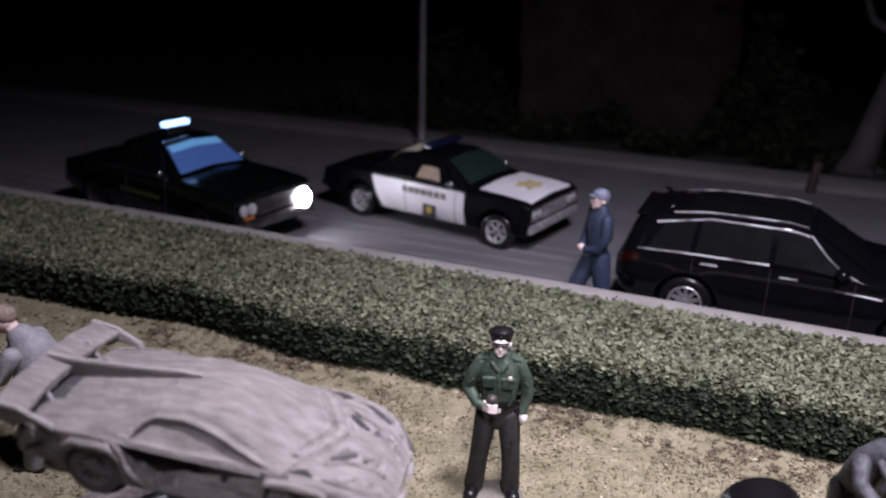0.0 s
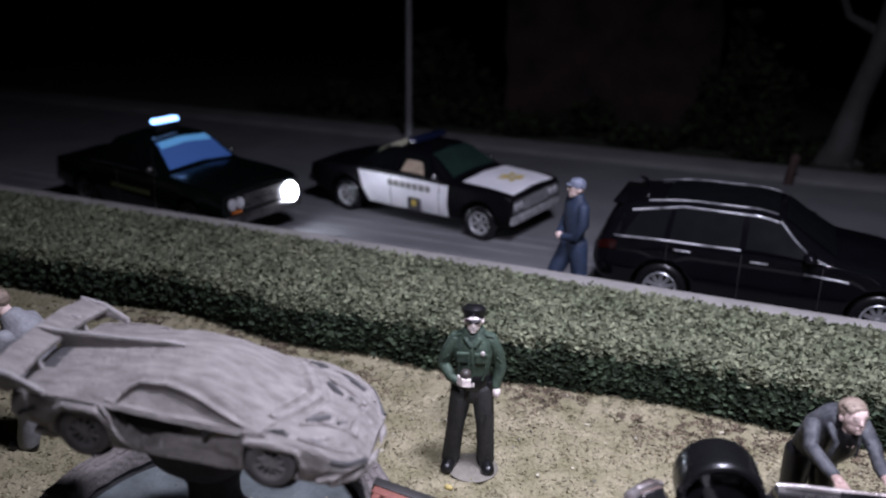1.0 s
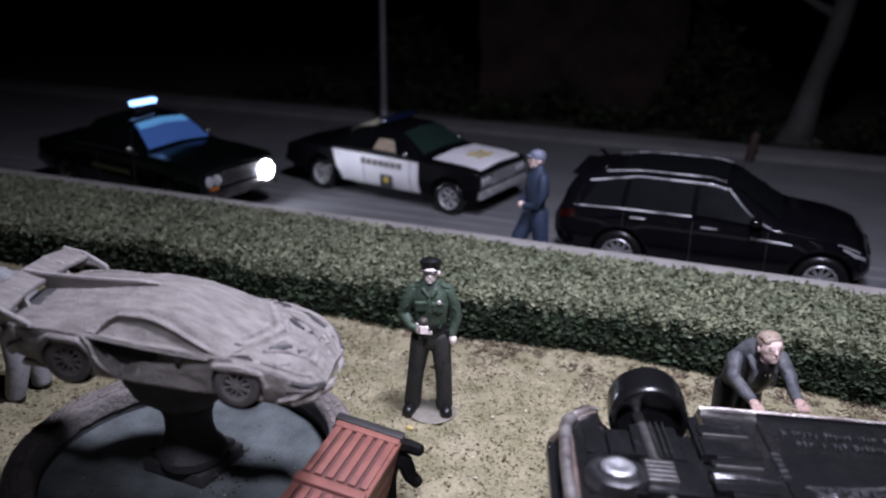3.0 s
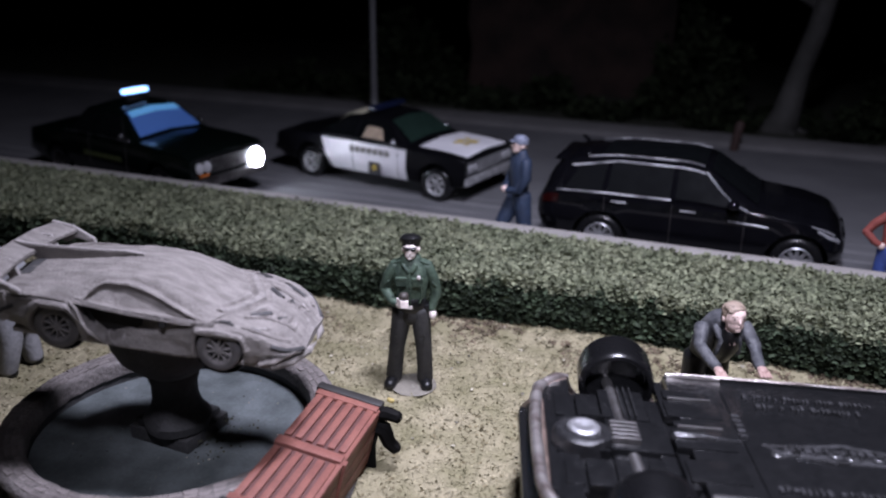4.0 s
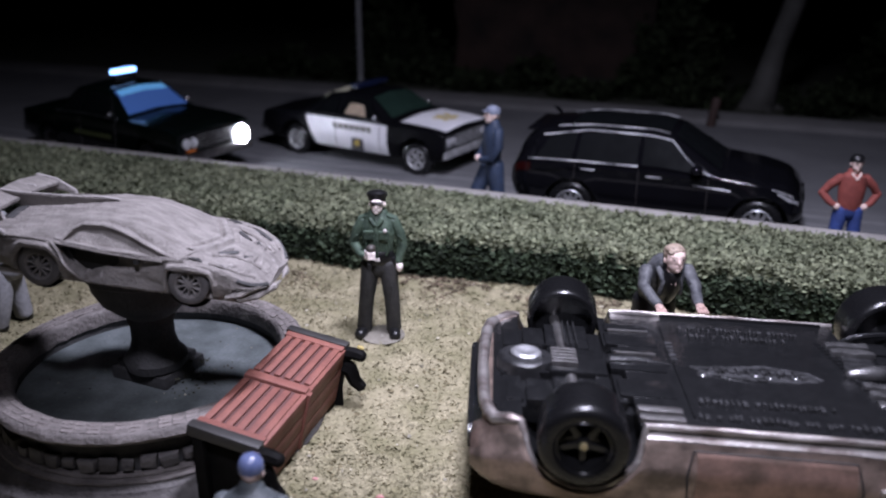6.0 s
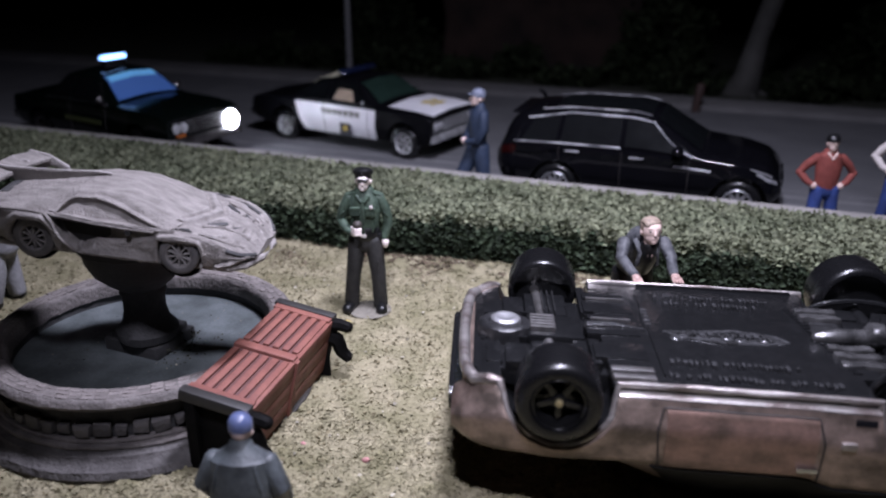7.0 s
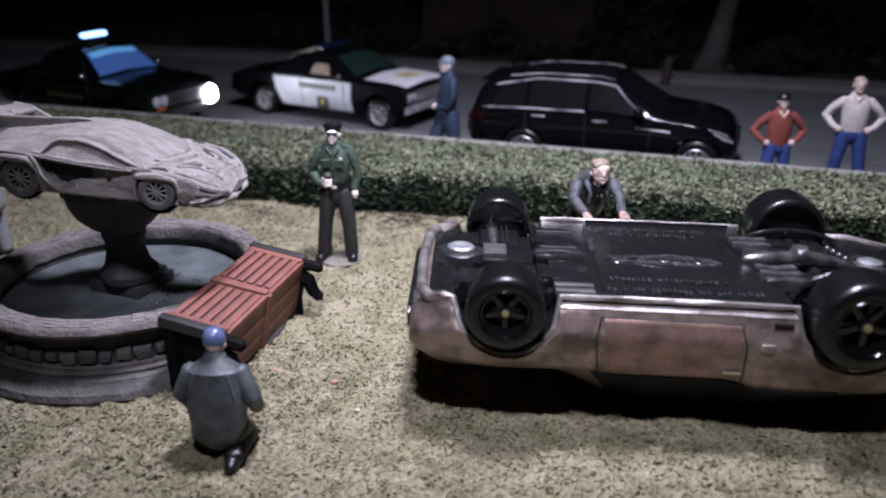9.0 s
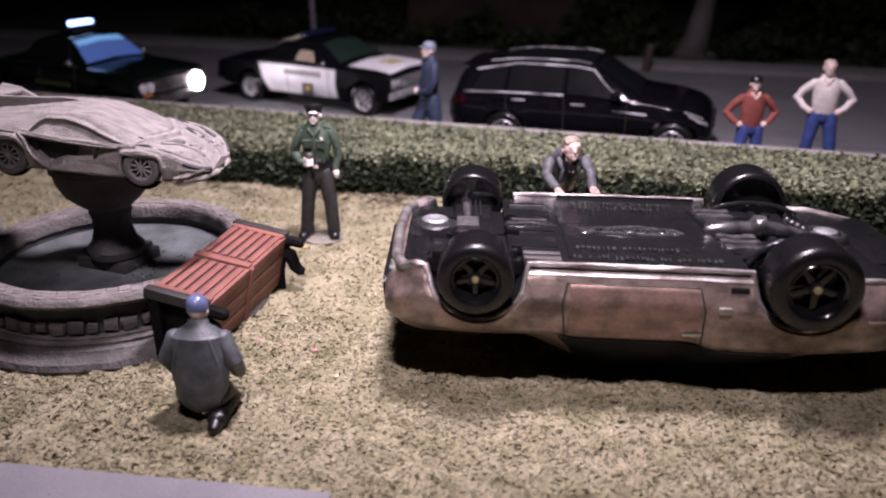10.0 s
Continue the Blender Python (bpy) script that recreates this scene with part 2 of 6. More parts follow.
def box(bm, x0, x1, y0, y1, z0, z1, bevel=0.0, mat=0, m=None):
    made = bmesh.ops.create_cube(bm, size=1)["verts"]
    for v in made:
        v.co = Vector(((x0 + x1) / 2 + v.co.x * (x1 - x0), (y0 + y1) / 2 + v.co.y * (y1 - y0), (z0 + z1) / 2 + v.co.z * (z1 - z0)))
    faces = list({f for v in made for f in v.link_faces})
    for f in faces:
        f.material_index = mat
    if bevel:
        edges = list({e for v in made for e in v.link_edges})
        r = bmesh.ops.bevel(bm, geom=edges, offset=bevel, segments=2, affect="EDGES", profile=0.6)
        made = list({v for f in r["faces"] for v in f.verts} | {v for v in made if v.is_valid})
        for f in r["faces"]:
            f.material_index = mat
    if m is not None:
        for v in made:
            v.co = m @ v.co
    return bm


def tube(bm, pts, radii, mat=0, segs=10, flat=1.0, caps=True):
    """A tube with round ends along points; flat squeezes its y."""
    pts = [Vector(p) for p in pts]
    if not isinstance(radii, (list, tuple)):
        radii = [radii] * len(pts)
    rows = []
    line = []
    d0, d1 = (pts[1] - pts[0]).normalized(), (pts[-1] - pts[-2]).normalized()
    if caps:
        for a in (80, 50, 22):
            line.append((pts[0] - d0 * radii[0] * math.sin(radians(a)) * 0.8, radii[0] * math.cos(radians(a)), d0))
    for i, p in enumerate(pts):
        a = pts[max(i - 1, 0)]
        b = pts[min(i + 1, len(pts) - 1)]
        line.append((p, radii[i], (b - a).normalized()))
    if caps:
        for a in (22, 50, 80):
            line.append((pts[-1] + d1 * radii[-1] * math.sin(radians(a)) * 0.8, radii[-1] * math.cos(radians(a)), d1))
    ref = Vector((0, 1, 0)) if abs(d0.y) < 0.8 else Vector((1, 0, 0))
    for c, r, d in line:
        u = d.cross(ref).normalized()
        w = u.cross(d).normalized()
        rows.append([bm.verts.new(c + (u * math.cos(t) + w * math.sin(t) * flat) * r) for t in (2 * math.pi * k / segs for k in range(segs))])
    for a, b in zip(rows, rows[1:]):
        for k in range(segs):
            f = bm.faces.new((a[k], a[(k + 1) % segs], b[(k + 1) % segs], b[k]))
            f.material_index = mat
    for row in (rows[0], rows[-1]):
        bm.faces.new(row).material_index = mat
    return bm


def ball(bm, c, r, mat=0, segs=12, rings=8):
    rx, ry, rz = r if isinstance(r, (list, tuple)) else (r, r, r)
    made = bmesh.ops.create_uvsphere(bm, u_segments=segs, v_segments=rings, radius=1)["verts"]
    for v in made:
        v.co = Vector((c[0] + v.co.x * rx, c[1] + v.co.y * ry, c[2] + v.co.z * rz))
    for f in {f for v in made for f in v.link_faces}:
        f.material_index = mat
    return bm


def lathe(bm, prof, segs=48, mat=0, axis="z", m=None, close=False):
    """Turns a profile of (radius, height) round an axis."""
    rows = []
    for k in range(segs):
        a = 2 * math.pi * k / segs
        row = []
        for r, h in prof:
            p = Vector((r * math.cos(a), r * math.sin(a), h)) if axis == "z" else Vector((r * math.cos(a), h, r * math.sin(a)))
            row.append(bm.verts.new(m @ p if m is not None else p))
        rows.append(row)
    n = len(prof)
    for k in range(segs):
        a, b = rows[k], rows[(k + 1) % segs]
        for i in range(n if close else n - 1):
            f = bm.faces.new((a[i], b[i], b[(i + 1) % n], a[(i + 1) % n]))
            f.material_index = mat
    return bm


def roughen(bm, amount, scale, seed=0.0):
    for v in bm.verts:
        v.co += noise.noise_vector(v.co * scale + Vector((seed, seed, seed))) * amount


# ---- cars ----
class Shape:
    """A car's skin: stations of x, bottom, shoulder and top heights, and half widths at bottom, shoulder and top."""

    def __init__(self, rows, axles, wheel_z, arch, scoop=()):
        self.t = np.array(rows, dtype=float)
        self.axles, self.wheel_z, self.arch, self.scoop = axles, wheel_z, arch, scoop
        self.x0, self.x1 = self.t[0, 0], self.t[-1, 0]
        self.seen = {}

    def row(self, x):
        w = [-0.05, -0.025, 0, 0.025, 0.05]
        return [float(np.mean([np.interp(min(max(x + d, self.x0), self.x1), self.t[:, 0], self.t[:, k]) for d in w])) for k in range(1, 7)]

    def points(self, x):
        if x not in self.seen:
            self.seen[x] = self.section(x)
        return self.seen[x]

    def section(self, x):
        zb, zs, zt, wb, ws, wt = self.row(x)
        low = zb
        for a in self.axles:
            if abs(x - a) < self.arch:
                low = max(low, self.wheel_z + math.sqrt(self.arch ** 2 - (x - a) ** 2))
        low = min(low, zs - 0.05)
        mid = max(zb + (zs - zb) * 0.45, low + 0.015)
        cut = 0.0
        if self.scoop:
            xa, xb, deep = self.scoop
            s = (x - xa) / (xb - xa)
            if 0 < s < 1:
                cut = deep * min(1, s * 9) * (1 - s) ** 0.6
        ws -= 0.35 * cut
        if cut:
            return [(0, low), (wb + 0.02 - cut * 0.75, low), (ws - cut * 0.9, mid), (ws * 0.965, zs), (wt, zt - 0.045), (0, zt)]
        return [(0, low), (wb + (ws - wb) * min(1, (low - zb) / max(mid - zb, 0.01)) * 0.9, low), (ws, mid), (ws * 0.965, zs), (wt, zt - 0.045), (0, zt)]

    def at(self, x, v, side=1, off=0.0):
        p = self.points(x)
        k = min(max(round(v), 1), 4)
        r = 0.16

        def lin(v):
            i = min(int(v), 4)
            return (p[i][0] + (p[i + 1][0] - p[i][0]) * (v - i), p[i][1] + (p[i + 1][1] - p[i][1]) * (v - i))
        if abs(v - k) < r:
            a, b, c = lin(k - r), p[k], lin(k + r)
            s = (v - k + r) / (2 * r)
            q = [a[i] * (1 - s) ** 2 + 2 * b[i] * s * (1 - s) + c[i] * s * s for i in (0, 1)]
        else:
            q = lin(v)
        return Vector((x, side * q[0], q[1]))

    def out(self, x, v, side, off):
        e = 0.02
        a = self.at(min(x + e, self.x1), v, 1) - self.at(max(x - e, self.x0), v, 1)
        b = self.at(x, min(v + 0.03, 5), 1) - self.at(x, max(v - 0.03, 0), 1)
        if v > 4.97:
            b = Vector((0, -1, 0))
        nrm = a.cross(b).normalized()
        if v > 4.97:
            nrm = Vector((nrm.x, 0, nrm.z)).normalized()
        if nrm.z < 0 and v > 3 or nrm.y < 0 and v <= 3:
            nrm = -nrm
        p = self.at(x, v, 1) + nrm * off
        return Vector((p.x, side * p.y, p.z))

    def body(self, carve=None, nx=56, nv=1):
        """The whole skin; carve(x, v) gives a depth to raise or sink it by."""
        bm = bmesh.new()
        xs = set(np.linspace(self.x0, self.x1, nx))
        for a in self.axles:
            xs |= {a + self.arch * s for s in (-1.001, -0.995, -0.97, -0.92, -0.85, 0.85, 0.92, 0.97, 0.995, 1.001)}
        vs = [0, 0.5, 0.84, 0.92, 1, 1.08, 1.16, 1.5, 1.84, 1.92, 2, 2.08, 2.16, 2.5, 2.84, 2.92, 3, 3.08, 3.16, 3.5, 3.84, 3.92, 4, 4.08, 4.16, 4.5, 4.8, 5]
        vs = [a + (b - a) * k / nv for a, b in zip(vs, vs[1:]) for k in range(nv)] + [5]
        low = 3 * nv
        if carve:
            vs = sorted(set(vs) | {3.16 + 0.02 * k for k in range(34)})
        rows = []
        for x in sorted(xs):
            x = min(max(x, self.x0), self.x1)
            if carve and self.x0 + 0.01 < x < self.x1 - 0.01:
                one = [self.out(x, v, 1, carve(x, v)) if 0.9 < v else self.at(x, v, 1) for v in vs]
            else:
                one = [self.at(x, v, 1) for v in vs]
            one[-1].y = 0.0
            other = [Vector((p.x, -p.y, p.z)) for p in one[-2:0:-1]]
            rows.append([bm.verts.new(p) for p in one + other])
        n = len(rows[0])
        for a, b in zip(rows, rows[1:]):
            for k in range(n):
                f = bm.faces.new((a[k], a[(k + 1) % n], b[(k + 1) % n], b[k]))
                f.material_index = 1 if k < low or k >= n - low else 0
        for r in (rows[0], rows[-1]):
            bm.faces.new(r)
        bmesh.ops.recalc_face_normals(bm, faces=bm.faces)
        return bm

    def patch(self, xa, xb, va, vb, sides=(1, -1), off=0.012, nx=12, nv=6, slant=0.0, slant_b=None):
        """A raised panel on the skin; slant moves its ends along x towards its top."""
        bm = bmesh.new()
        slant_b = slant if slant_b is None else slant_b
        for s in sides:
            grid = []
            for i in range(nx + 1):
                row = []
                for j in range(nv + 1):
                    f = j / nv
                    x = xa + slant * f + (xb + slant_b * f - xa - slant * f) * i / nx
                    row.append(bm.verts.new(self.out(x, va + (vb - va) * f, s, off)))
                grid.append(row)
            for i in range(nx):
                for j in range(nv):
                    q = (grid[i][j], grid[i + 1][j], grid[i + 1][j + 1], grid[i][j + 1])
                    bm.faces.new(q if s < 0 else q[::-1])
        bmesh.ops.remove_doubles(bm, verts=bm.verts, dist=0.0005)
        edge = [e for e in bm.edges if e.is_boundary]
        rim = bmesh.ops.extrude_edge_only(bm, edges=edge)["geom"]
        for v in rim:
            if isinstance(v, bmesh.types.BMVert):
                v.co.y *= 0.985
                v.co.z -= 0.012
        bmesh.ops.recalc_face_normals(bm, faces=bm.faces)
        return bm

    def seam(self, pts, side, r=0.008, off=0.004, steps=8):
        """A thin line laid along (x, v) points on the skin."""
        bm = bmesh.new()
        line = []
        for (xa, va), (xb, vb) in zip(pts, pts[1:]):
            line += [self.out(xa + (xb - xa) * k / steps, va + (vb - va) * k / steps, side, off) for k in range(steps)]
        line.append(self.out(*pts[-1], side, off))
        return tube(bm, line, r, segs=5, caps=False)


def wheel(parent, x, y, z, r, w, rim_mat, spokes=5, hub_mat=None, side=1, tyre_mat=None, thin=1.0, hollow=False):
    """A tyre with its rim; side is the way that the rim faces along y."""
    bm = bmesh.new()
    h = w / 2
    prof = [(r * 0.66, -h), (r * 0.70, -h * 1.03), (r * 0.80, -h * 1.02), (r * 0.93, -h * 0.97), (r * 0.975, -h * 0.88), (r * 0.995, -h * 0.72), (r, -h * 0.5), (r, h * 0.5), (r * 0.995, h * 0.72), (r * 0.975, h * 0.88), (r * 0.93, h * 0.97), (r * 0.80, h * 1.02), (r * 0.70, h * 1.03), (r * 0.66, h), (r * 0.62, h * 0.9), (r * 0.62, -h * 0.9)]
    if hollow:
        edge = [(q, -side * abs(a)) for q, a in prof[:7]]
        prof = [(r * 0.80, -side * h * 0.25), (r * 0.84, -side * h * 0.99)] + edge[3:] + [(q, side * a) for q, a in prof[7:14]] + [(r * 0.62, side * h * 0.9), (r * 0.62, side * h * 0.1)]
    lathe(bm, prof, 40, axis="y", close=True)
    bmesh.ops.recalc_face_normals(bm, faces=bm.faces)
    ob = part("wheel", bm, tyre_mat or TYRE, parent, m=P(x, y, z))
    bm = bmesh.new()
    s = side
    lathe(bm, [(r * 0.64, s * h * 0.96), (r * 0.57, s * h * 0.9), (r * 0.54, s * h * 0.35)], 32, axis="y")
    lathe(bm, [(r * 0.55, s * h * 0.15), (0.001, s * h * 0.15)], 24, mat=2, axis="y")
    if hollow:
        lathe(bm, [(r * 0.81, -s * h * 0.28), (r * 0.3, -s * h * 0.2), (0.001, -s * h * 0.2)], 24, axis="y", mat=2)
    else:
        lathe(bm, [(r * 0.64, -s * h * 0.85), (r * 0.3, -s * h * 0.7), (0.001, -s * h * 0.7)], 24, axis="y")
    for k in range(spokes):
        a = 2 * math.pi * k / spokes + 0.3
        m = Matrix.Rotation(-a, 4, "Y")
        box(bm, r * 0.08, r * 0.58, s * h * 0.55 - 0.02, s * h * 0.55 + 0.02, -r * 0.075 * thin, r * 0.075 * thin, 0.01 * thin, m=m)
    lathe(bm, [(r * 0.655, s * h * 0.99), (r * 0.635, s * h * 1.03), (r * 0.60, s * h * 0.95)], 32, axis="y")
    lathe(bm, [(r * 0.16, s * h * 0.5), (r * 0.14, s * h * 0.8), (0.001, s * h * 0.82)], 16, axis="y")
    lathe(bm, [(r * 0.085, s * h * 0.78), (r * 0.08, s * h * 0.9), (0.001, s * h * 0.93)], 14, axis="y", mat=1 if hub_mat else 0)
    bmesh.ops.recalc_face_normals(bm, faces=bm.faces)
    part("rim", bm, [rim_mat, hub_mat or rim_mat, CHASSIS if rim_mat.name != "rim_carved" else HOLLOW_SHADE], ob)
    return ob


# ---- the setting ----
ROAD_TURN = -8.7


def road_frame(x, y, z=0.0):
    """Along the road, away from the hedge, up."""
    a = radians(ROAD_TURN)
    return Vector((x * math.cos(a) - y * math.sin(a), 12.05 + x * math.sin(a) + y * math.cos(a), z))


def slab(name, x0, x1, y0, y1, z0, z1, mat, label, bevel=0.02, cat=""):
    bm = bmesh.new()
    box(bm, x0, x1, y0, y1, z0, z1, bevel)
    ob = part(name, bm, mat, m=Matrix.Translation(Vector((0, 12.05, 0)) * S) @ pose(0, 0, 0, 0, 0, ROAD_TURN))
    return tagged(ob, label, cat or name, kind="structure")


# the dark room round the model
bm = bmesh.new()
box(bm, -110, 110, -90, 110, -0.6, -0.45)
tagged(part("floor", bm, ROOM), "dark floor under the model", "floor", kind="structure")
for name, b in (("wall_north", (-110, 110, 108, 110)), ("wall_south", (-110, 110, -90, -88)), ("wall_east", (108, 110, -88, 108)), ("wall_west", (-110, -108, -88, 108))):
    bm = bmesh.new()
    box(bm, *b, -0.45, 150)
    tagged(part(name, bm, ROOM), "dark room wall in shadow", "wall", kind="structure")
bm = bmesh.new()
box(bm, -110, 110, -90, 110, 150, 152)
tagged(part("ceiling", bm, ROOM), "dark ceiling of the room", "ceiling", kind="structure")

slab("road", -26, 20, 0.1, 9.2, -0.45, -0.2, ASPHALT, "dark grey asphalt road of the model", 0.0)
slab("kerb_wall", -26, 20, -0.28, 0.05, -0.45, 0.49, CONCRETE, "low grey concrete kerb wall beside the road", 0.03, "kerb")
# far pavement takes a darker concrete: weak light put into the colour
slab("pavement", -26, 20, 9.2, 10.3, -0.45, -0.08, material("dim_far_concrete", (0.15, 0.145, 0.145), 0.9, spots=(0.09, 0.088, 0.088), scale=1.2, amount=0.6, fine=30, bump=0.4, depth=0.012), "pale concrete pavement along the far side", 0.03)
slab("verge", -26, 20, 10.3, 24, -0.45, -0.12, material("dark_earth", (0.02, 0.022, 0.012), 0.95, scale=0.7, fine=6, bump=0.8, depth=0.05), "dark grassy verge behind the road", 0.0, "ground")
# faint worn streaks along the lane
rng = np.random.default_rng(3)
STREAK = material("worn_asphalt", (0.16, 0.16, 0.165), 0.7, spots=(0.1, 0.1, 0.105), scale=1.5, amount=0.8, fine=50, bump=0.2, depth=0.006)
for k in range(7):
    y = 0.55 + 0.42 * k
    bm = bmesh.new()
    box(bm, -22, 16, y, y + 0.05 + 0.05 * (k % 3), -0.2, -0.194)
    tagged(part("road_streak", bm, STREAK, m=Matrix.Translation(Vector((0, 12.05, 0)) * S) @ pose(0, 0, 0, 0, 0, ROAD_TURN)), "worn pale streak along the asphalt", "road streak", "road streaks", "structure")


def lawn_height(x, y):
    p = Vector((x, y, 0))
    return 0.02 * noise.noise(p * 1.1) + 0.030 * noise.noise(p * 4.5) + 0.040 * noise.noise(p * 9.0)


def back_edge(x):
    return 12.05 + (x) * math.tan(radians(ROAD_TURN)) - 0.3


# the lawn: one uneven sheet, finest where the camera passes
xs = np.concatenate([np.linspace(-16, -5.6, 50), np.linspace(-5.5, 6.5, 340), np.linspace(6.6, 14, 40)])
fs = np.concatenate([np.linspace(0, 0.24, 20), np.linspace(0.245, 0.80, 210), np.linspace(0.81, 1, 10)])
verts, faces = [], []
for x in xs:
    top = back_edge(x)
    for f in fs:
        y = -1.0 + (top + 1.0) * f
        verts.append((x, y, lawn_height(x, y)))
nf = len(fs)
for i in range(len(xs) - 1):
    for j in range(nf - 1):
        a = i * nf + j
        faces.append((a, a + nf, a + nf + 1, a + 1))
lawn = tagged(sheet("lawn", verts, faces, LAWN, smooth=True), "dry yellow-green flocked lawn", "lawn", kind="structure")

# flock: short blades and crumbs
rng = np.random.default_rng(11)


def crumbs(name, pts, size, mat, label, category, up=0.6, level=1.0):
    """Small crossed leaves at points, of kind stuff."""
    n = len(pts)
    d = rng.normal(size=(n, 3))
    d[:, 2] = np.abs(d[:, 2]) * up
    d /= np.linalg.norm(d, axis=1)[:, None]
    e = np.cross(d, rng.normal(size=(n, 3)))
    e[:, 2] *= level
    e /= np.linalg.norm(e, axis=1)[:, None]
    s = size * rng.uniform(0.55, 1.35, n)[:, None]
    pts = np.asarray(pts)
    a, b = d * s, e * s * 0.45
    v = np.stack([pts - b, pts + b, pts + a + b * 0.7, pts + a * 1.25, pts + a - b * 0.7], 1).reshape(-1, 3)
    base = np.arange(n)[:, None] * 5
    f = (base + np.array([[0, 1, 2, 3, 4]])).tolist()
    return tagged(sheet(name, v, f, mat), label, category, kind="stuff")


def lawn_points(n, x0, x1, y0, y1):
    out = []
    for x, y in zip(rng.uniform(x0, x1, n), rng.uniform(y0, y1, n)):
        if y < back_edge(x) - 1.8 and (x + 2.28) ** 2 + (y - 6.12) ** 2 > 1.35 ** 2:
            out.append((x, y, lawn_height(x, y) - 0.004))
    return out


crumbs("lawn_flock", lawn_points(220000, -5.5, 6.5, 2.2, 10.6) + lawn_points(110000, -2.5, 5.0, 2.6, 6.0), 0.026, TUFT, "short dry lawn flock", "grass", up=0.2, level=0.26)
crumbs("lawn_flock", lawn_points(9000, -12, -5.5, 5, 12), 0.045, TUFT, "short dry lawn flock", "grass")
crumbs("lawn_debris", [(x, y, z + 0.02) for x, y, z in lawn_points(420, -4, 5.5, 3.0, 10)], 0.03, DEBRIS, "pale crumbs scattered on the lawn", "crumbs", up=0.2)
moss = [(x, y, z + 0.012) for x, y, z in lawn_points(30000, -5.5, 6.5, 2.4, 10.4) if noise.noise(Vector((x * 7.0, y * 7.0, 2))) + 0.6 * noise.noise(Vector((x * 1.3, y * 1.3, 8))) > 0.22]
crumbs("lawn_moss", moss, 0.027, material("moss", (0.175, 0.148, 0.09), 0.95, spots=(0.11, 0.096, 0.056), scale=5, amount=0.8, fine=20, bump=0, per=0.4, spec=0.1), "brown flecks in the lawn flock", "grass", up=0.25, level=0.3)

soil = []
for x in rng.uniform(-6, 6, 22000):
    y = 9.72 - 0.115 * x - abs(rng.normal()) * 0.38
    if noise.noise(Vector((x * 1.6, y * 1.6, 5))) > 0.08 - 0.1 * (y > 9.4 - 0.115 * x):
        soil.append((x, y, lawn_height(x, y)))
crumbs("bare_soil", soil, 0.024, SOIL, "brown soil crumbs along the hedge foot", "soil", up=0.2, level=0.3)

# paving strip at the lawn's near edge
bm = bmesh.new()
box(bm, -6.0, 0.95, 2.05, 3.34, 0.0, 0.07, 0.03)
roughen(bm, 0.01, 3)
tagged(part("garden_path", bm, PAVING, m=P(0, 0, 0, 0, 0, 1.5)), "grey paving strip at the lawn's edge", "path", kind="structure")

# ---- hedge ----
HEDGE_TOP = 0.565


def hedge_front(x):
    return 9.78 - 0.115 * x + 0.10 * math.sin(x * 0.9 + 0.4) + 0.12 * noise.noise(Vector((x * 0.7, 3, 0)))


hedge = thing("hedge", P(0, 0, 0), "long clipped dark green hedge with small leaves", "hedge")
verts, faces = [], []
hx = np.linspace(-17, 12, 260)
prof_n = 26
for x in hx:
    f, b = hedge_front(x), back_edge(x) - 0.05
    for k in range(prof_n):
        t = k / (prof_n - 1)
        if t < 0.22:
            y, z = f - 0.04 * math.sin(t / 0.22 * math.pi), 0.02 + t / 0.22 * (HEDGE_TOP - 0.16)
        elif t < 0.34:
            a = (t - 0.22) / 0.12 * math.pi / 2
            y, z = f + 0.16 * (1 - math.cos(a)), HEDGE_TOP - 0.14 + 0.13 * math.sin(a)
        else:
            s = (t - 0.34) / 0.66
            y, z = f + 0.16 + (b - f - 0.16) * s, HEDGE_TOP - 0.01 - 0.05 * s ** 2
        q = Vector((x, y, z))
        q += noise.noise_vector(q * 4.5) * 0.035
        verts.append(q)
for i in range(len(hx) - 1):
    for j in range(prof_n - 1):
        a = i * prof_n + j
        faces.append((a, a + prof_n, a + prof_n + 1, a + 1))
core = [tuple(v) for v in verts]
# near-black sheet: shade between the leaves is put into its colour
sheet("core", core, faces, HEDGE_CORE_SHADE, hedge, smooth=True)
# leaves over the core
cv = np.array(core).reshape(len(hx), prof_n, 3)
n = 240000
i = rng.integers(0, len(hx) - 1, n)
lo = rng.uniform(0, prof_n - 1.001, n)
lo = np.where(rng.uniform(size=n) < 0.12, rng.uniform(0, (prof_n - 1) * 0.36, n), lo)
lo = np.where((lo < (prof_n - 1) * 0.24) & (rng.uniform(size=n) < 0.35), rng.uniform((prof_n - 1) * 0.3, prof_n - 1.001, n), lo)
j = lo.astype(int)
fi, fj = rng.uniform(size=n)[:, None], (lo - j)[:, None]
p = (cv[i, j] * (1 - fi) + cv[i + 1, j] * fi) * (1 - fj) + (cv[i, j + 1] * (1 - fi) + cv[i + 1, j + 1] * fi) * fj
p = p[(p[:, 0] > -13.5) & (p[:, 0] < 9.5)]
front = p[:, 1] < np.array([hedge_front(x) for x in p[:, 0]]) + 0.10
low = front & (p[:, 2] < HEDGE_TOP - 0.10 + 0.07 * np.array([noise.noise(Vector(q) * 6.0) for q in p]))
p += rng.normal(size=p.shape) * 0.022
# low front leaves get the shaded copy, the rest the plain one
side_leaves = crumbs("side_leaves", p[low], 0.052, HEDGE_SHADED, "", "", up=0.5, level=0.6)
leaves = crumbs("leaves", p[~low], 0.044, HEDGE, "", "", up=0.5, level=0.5)
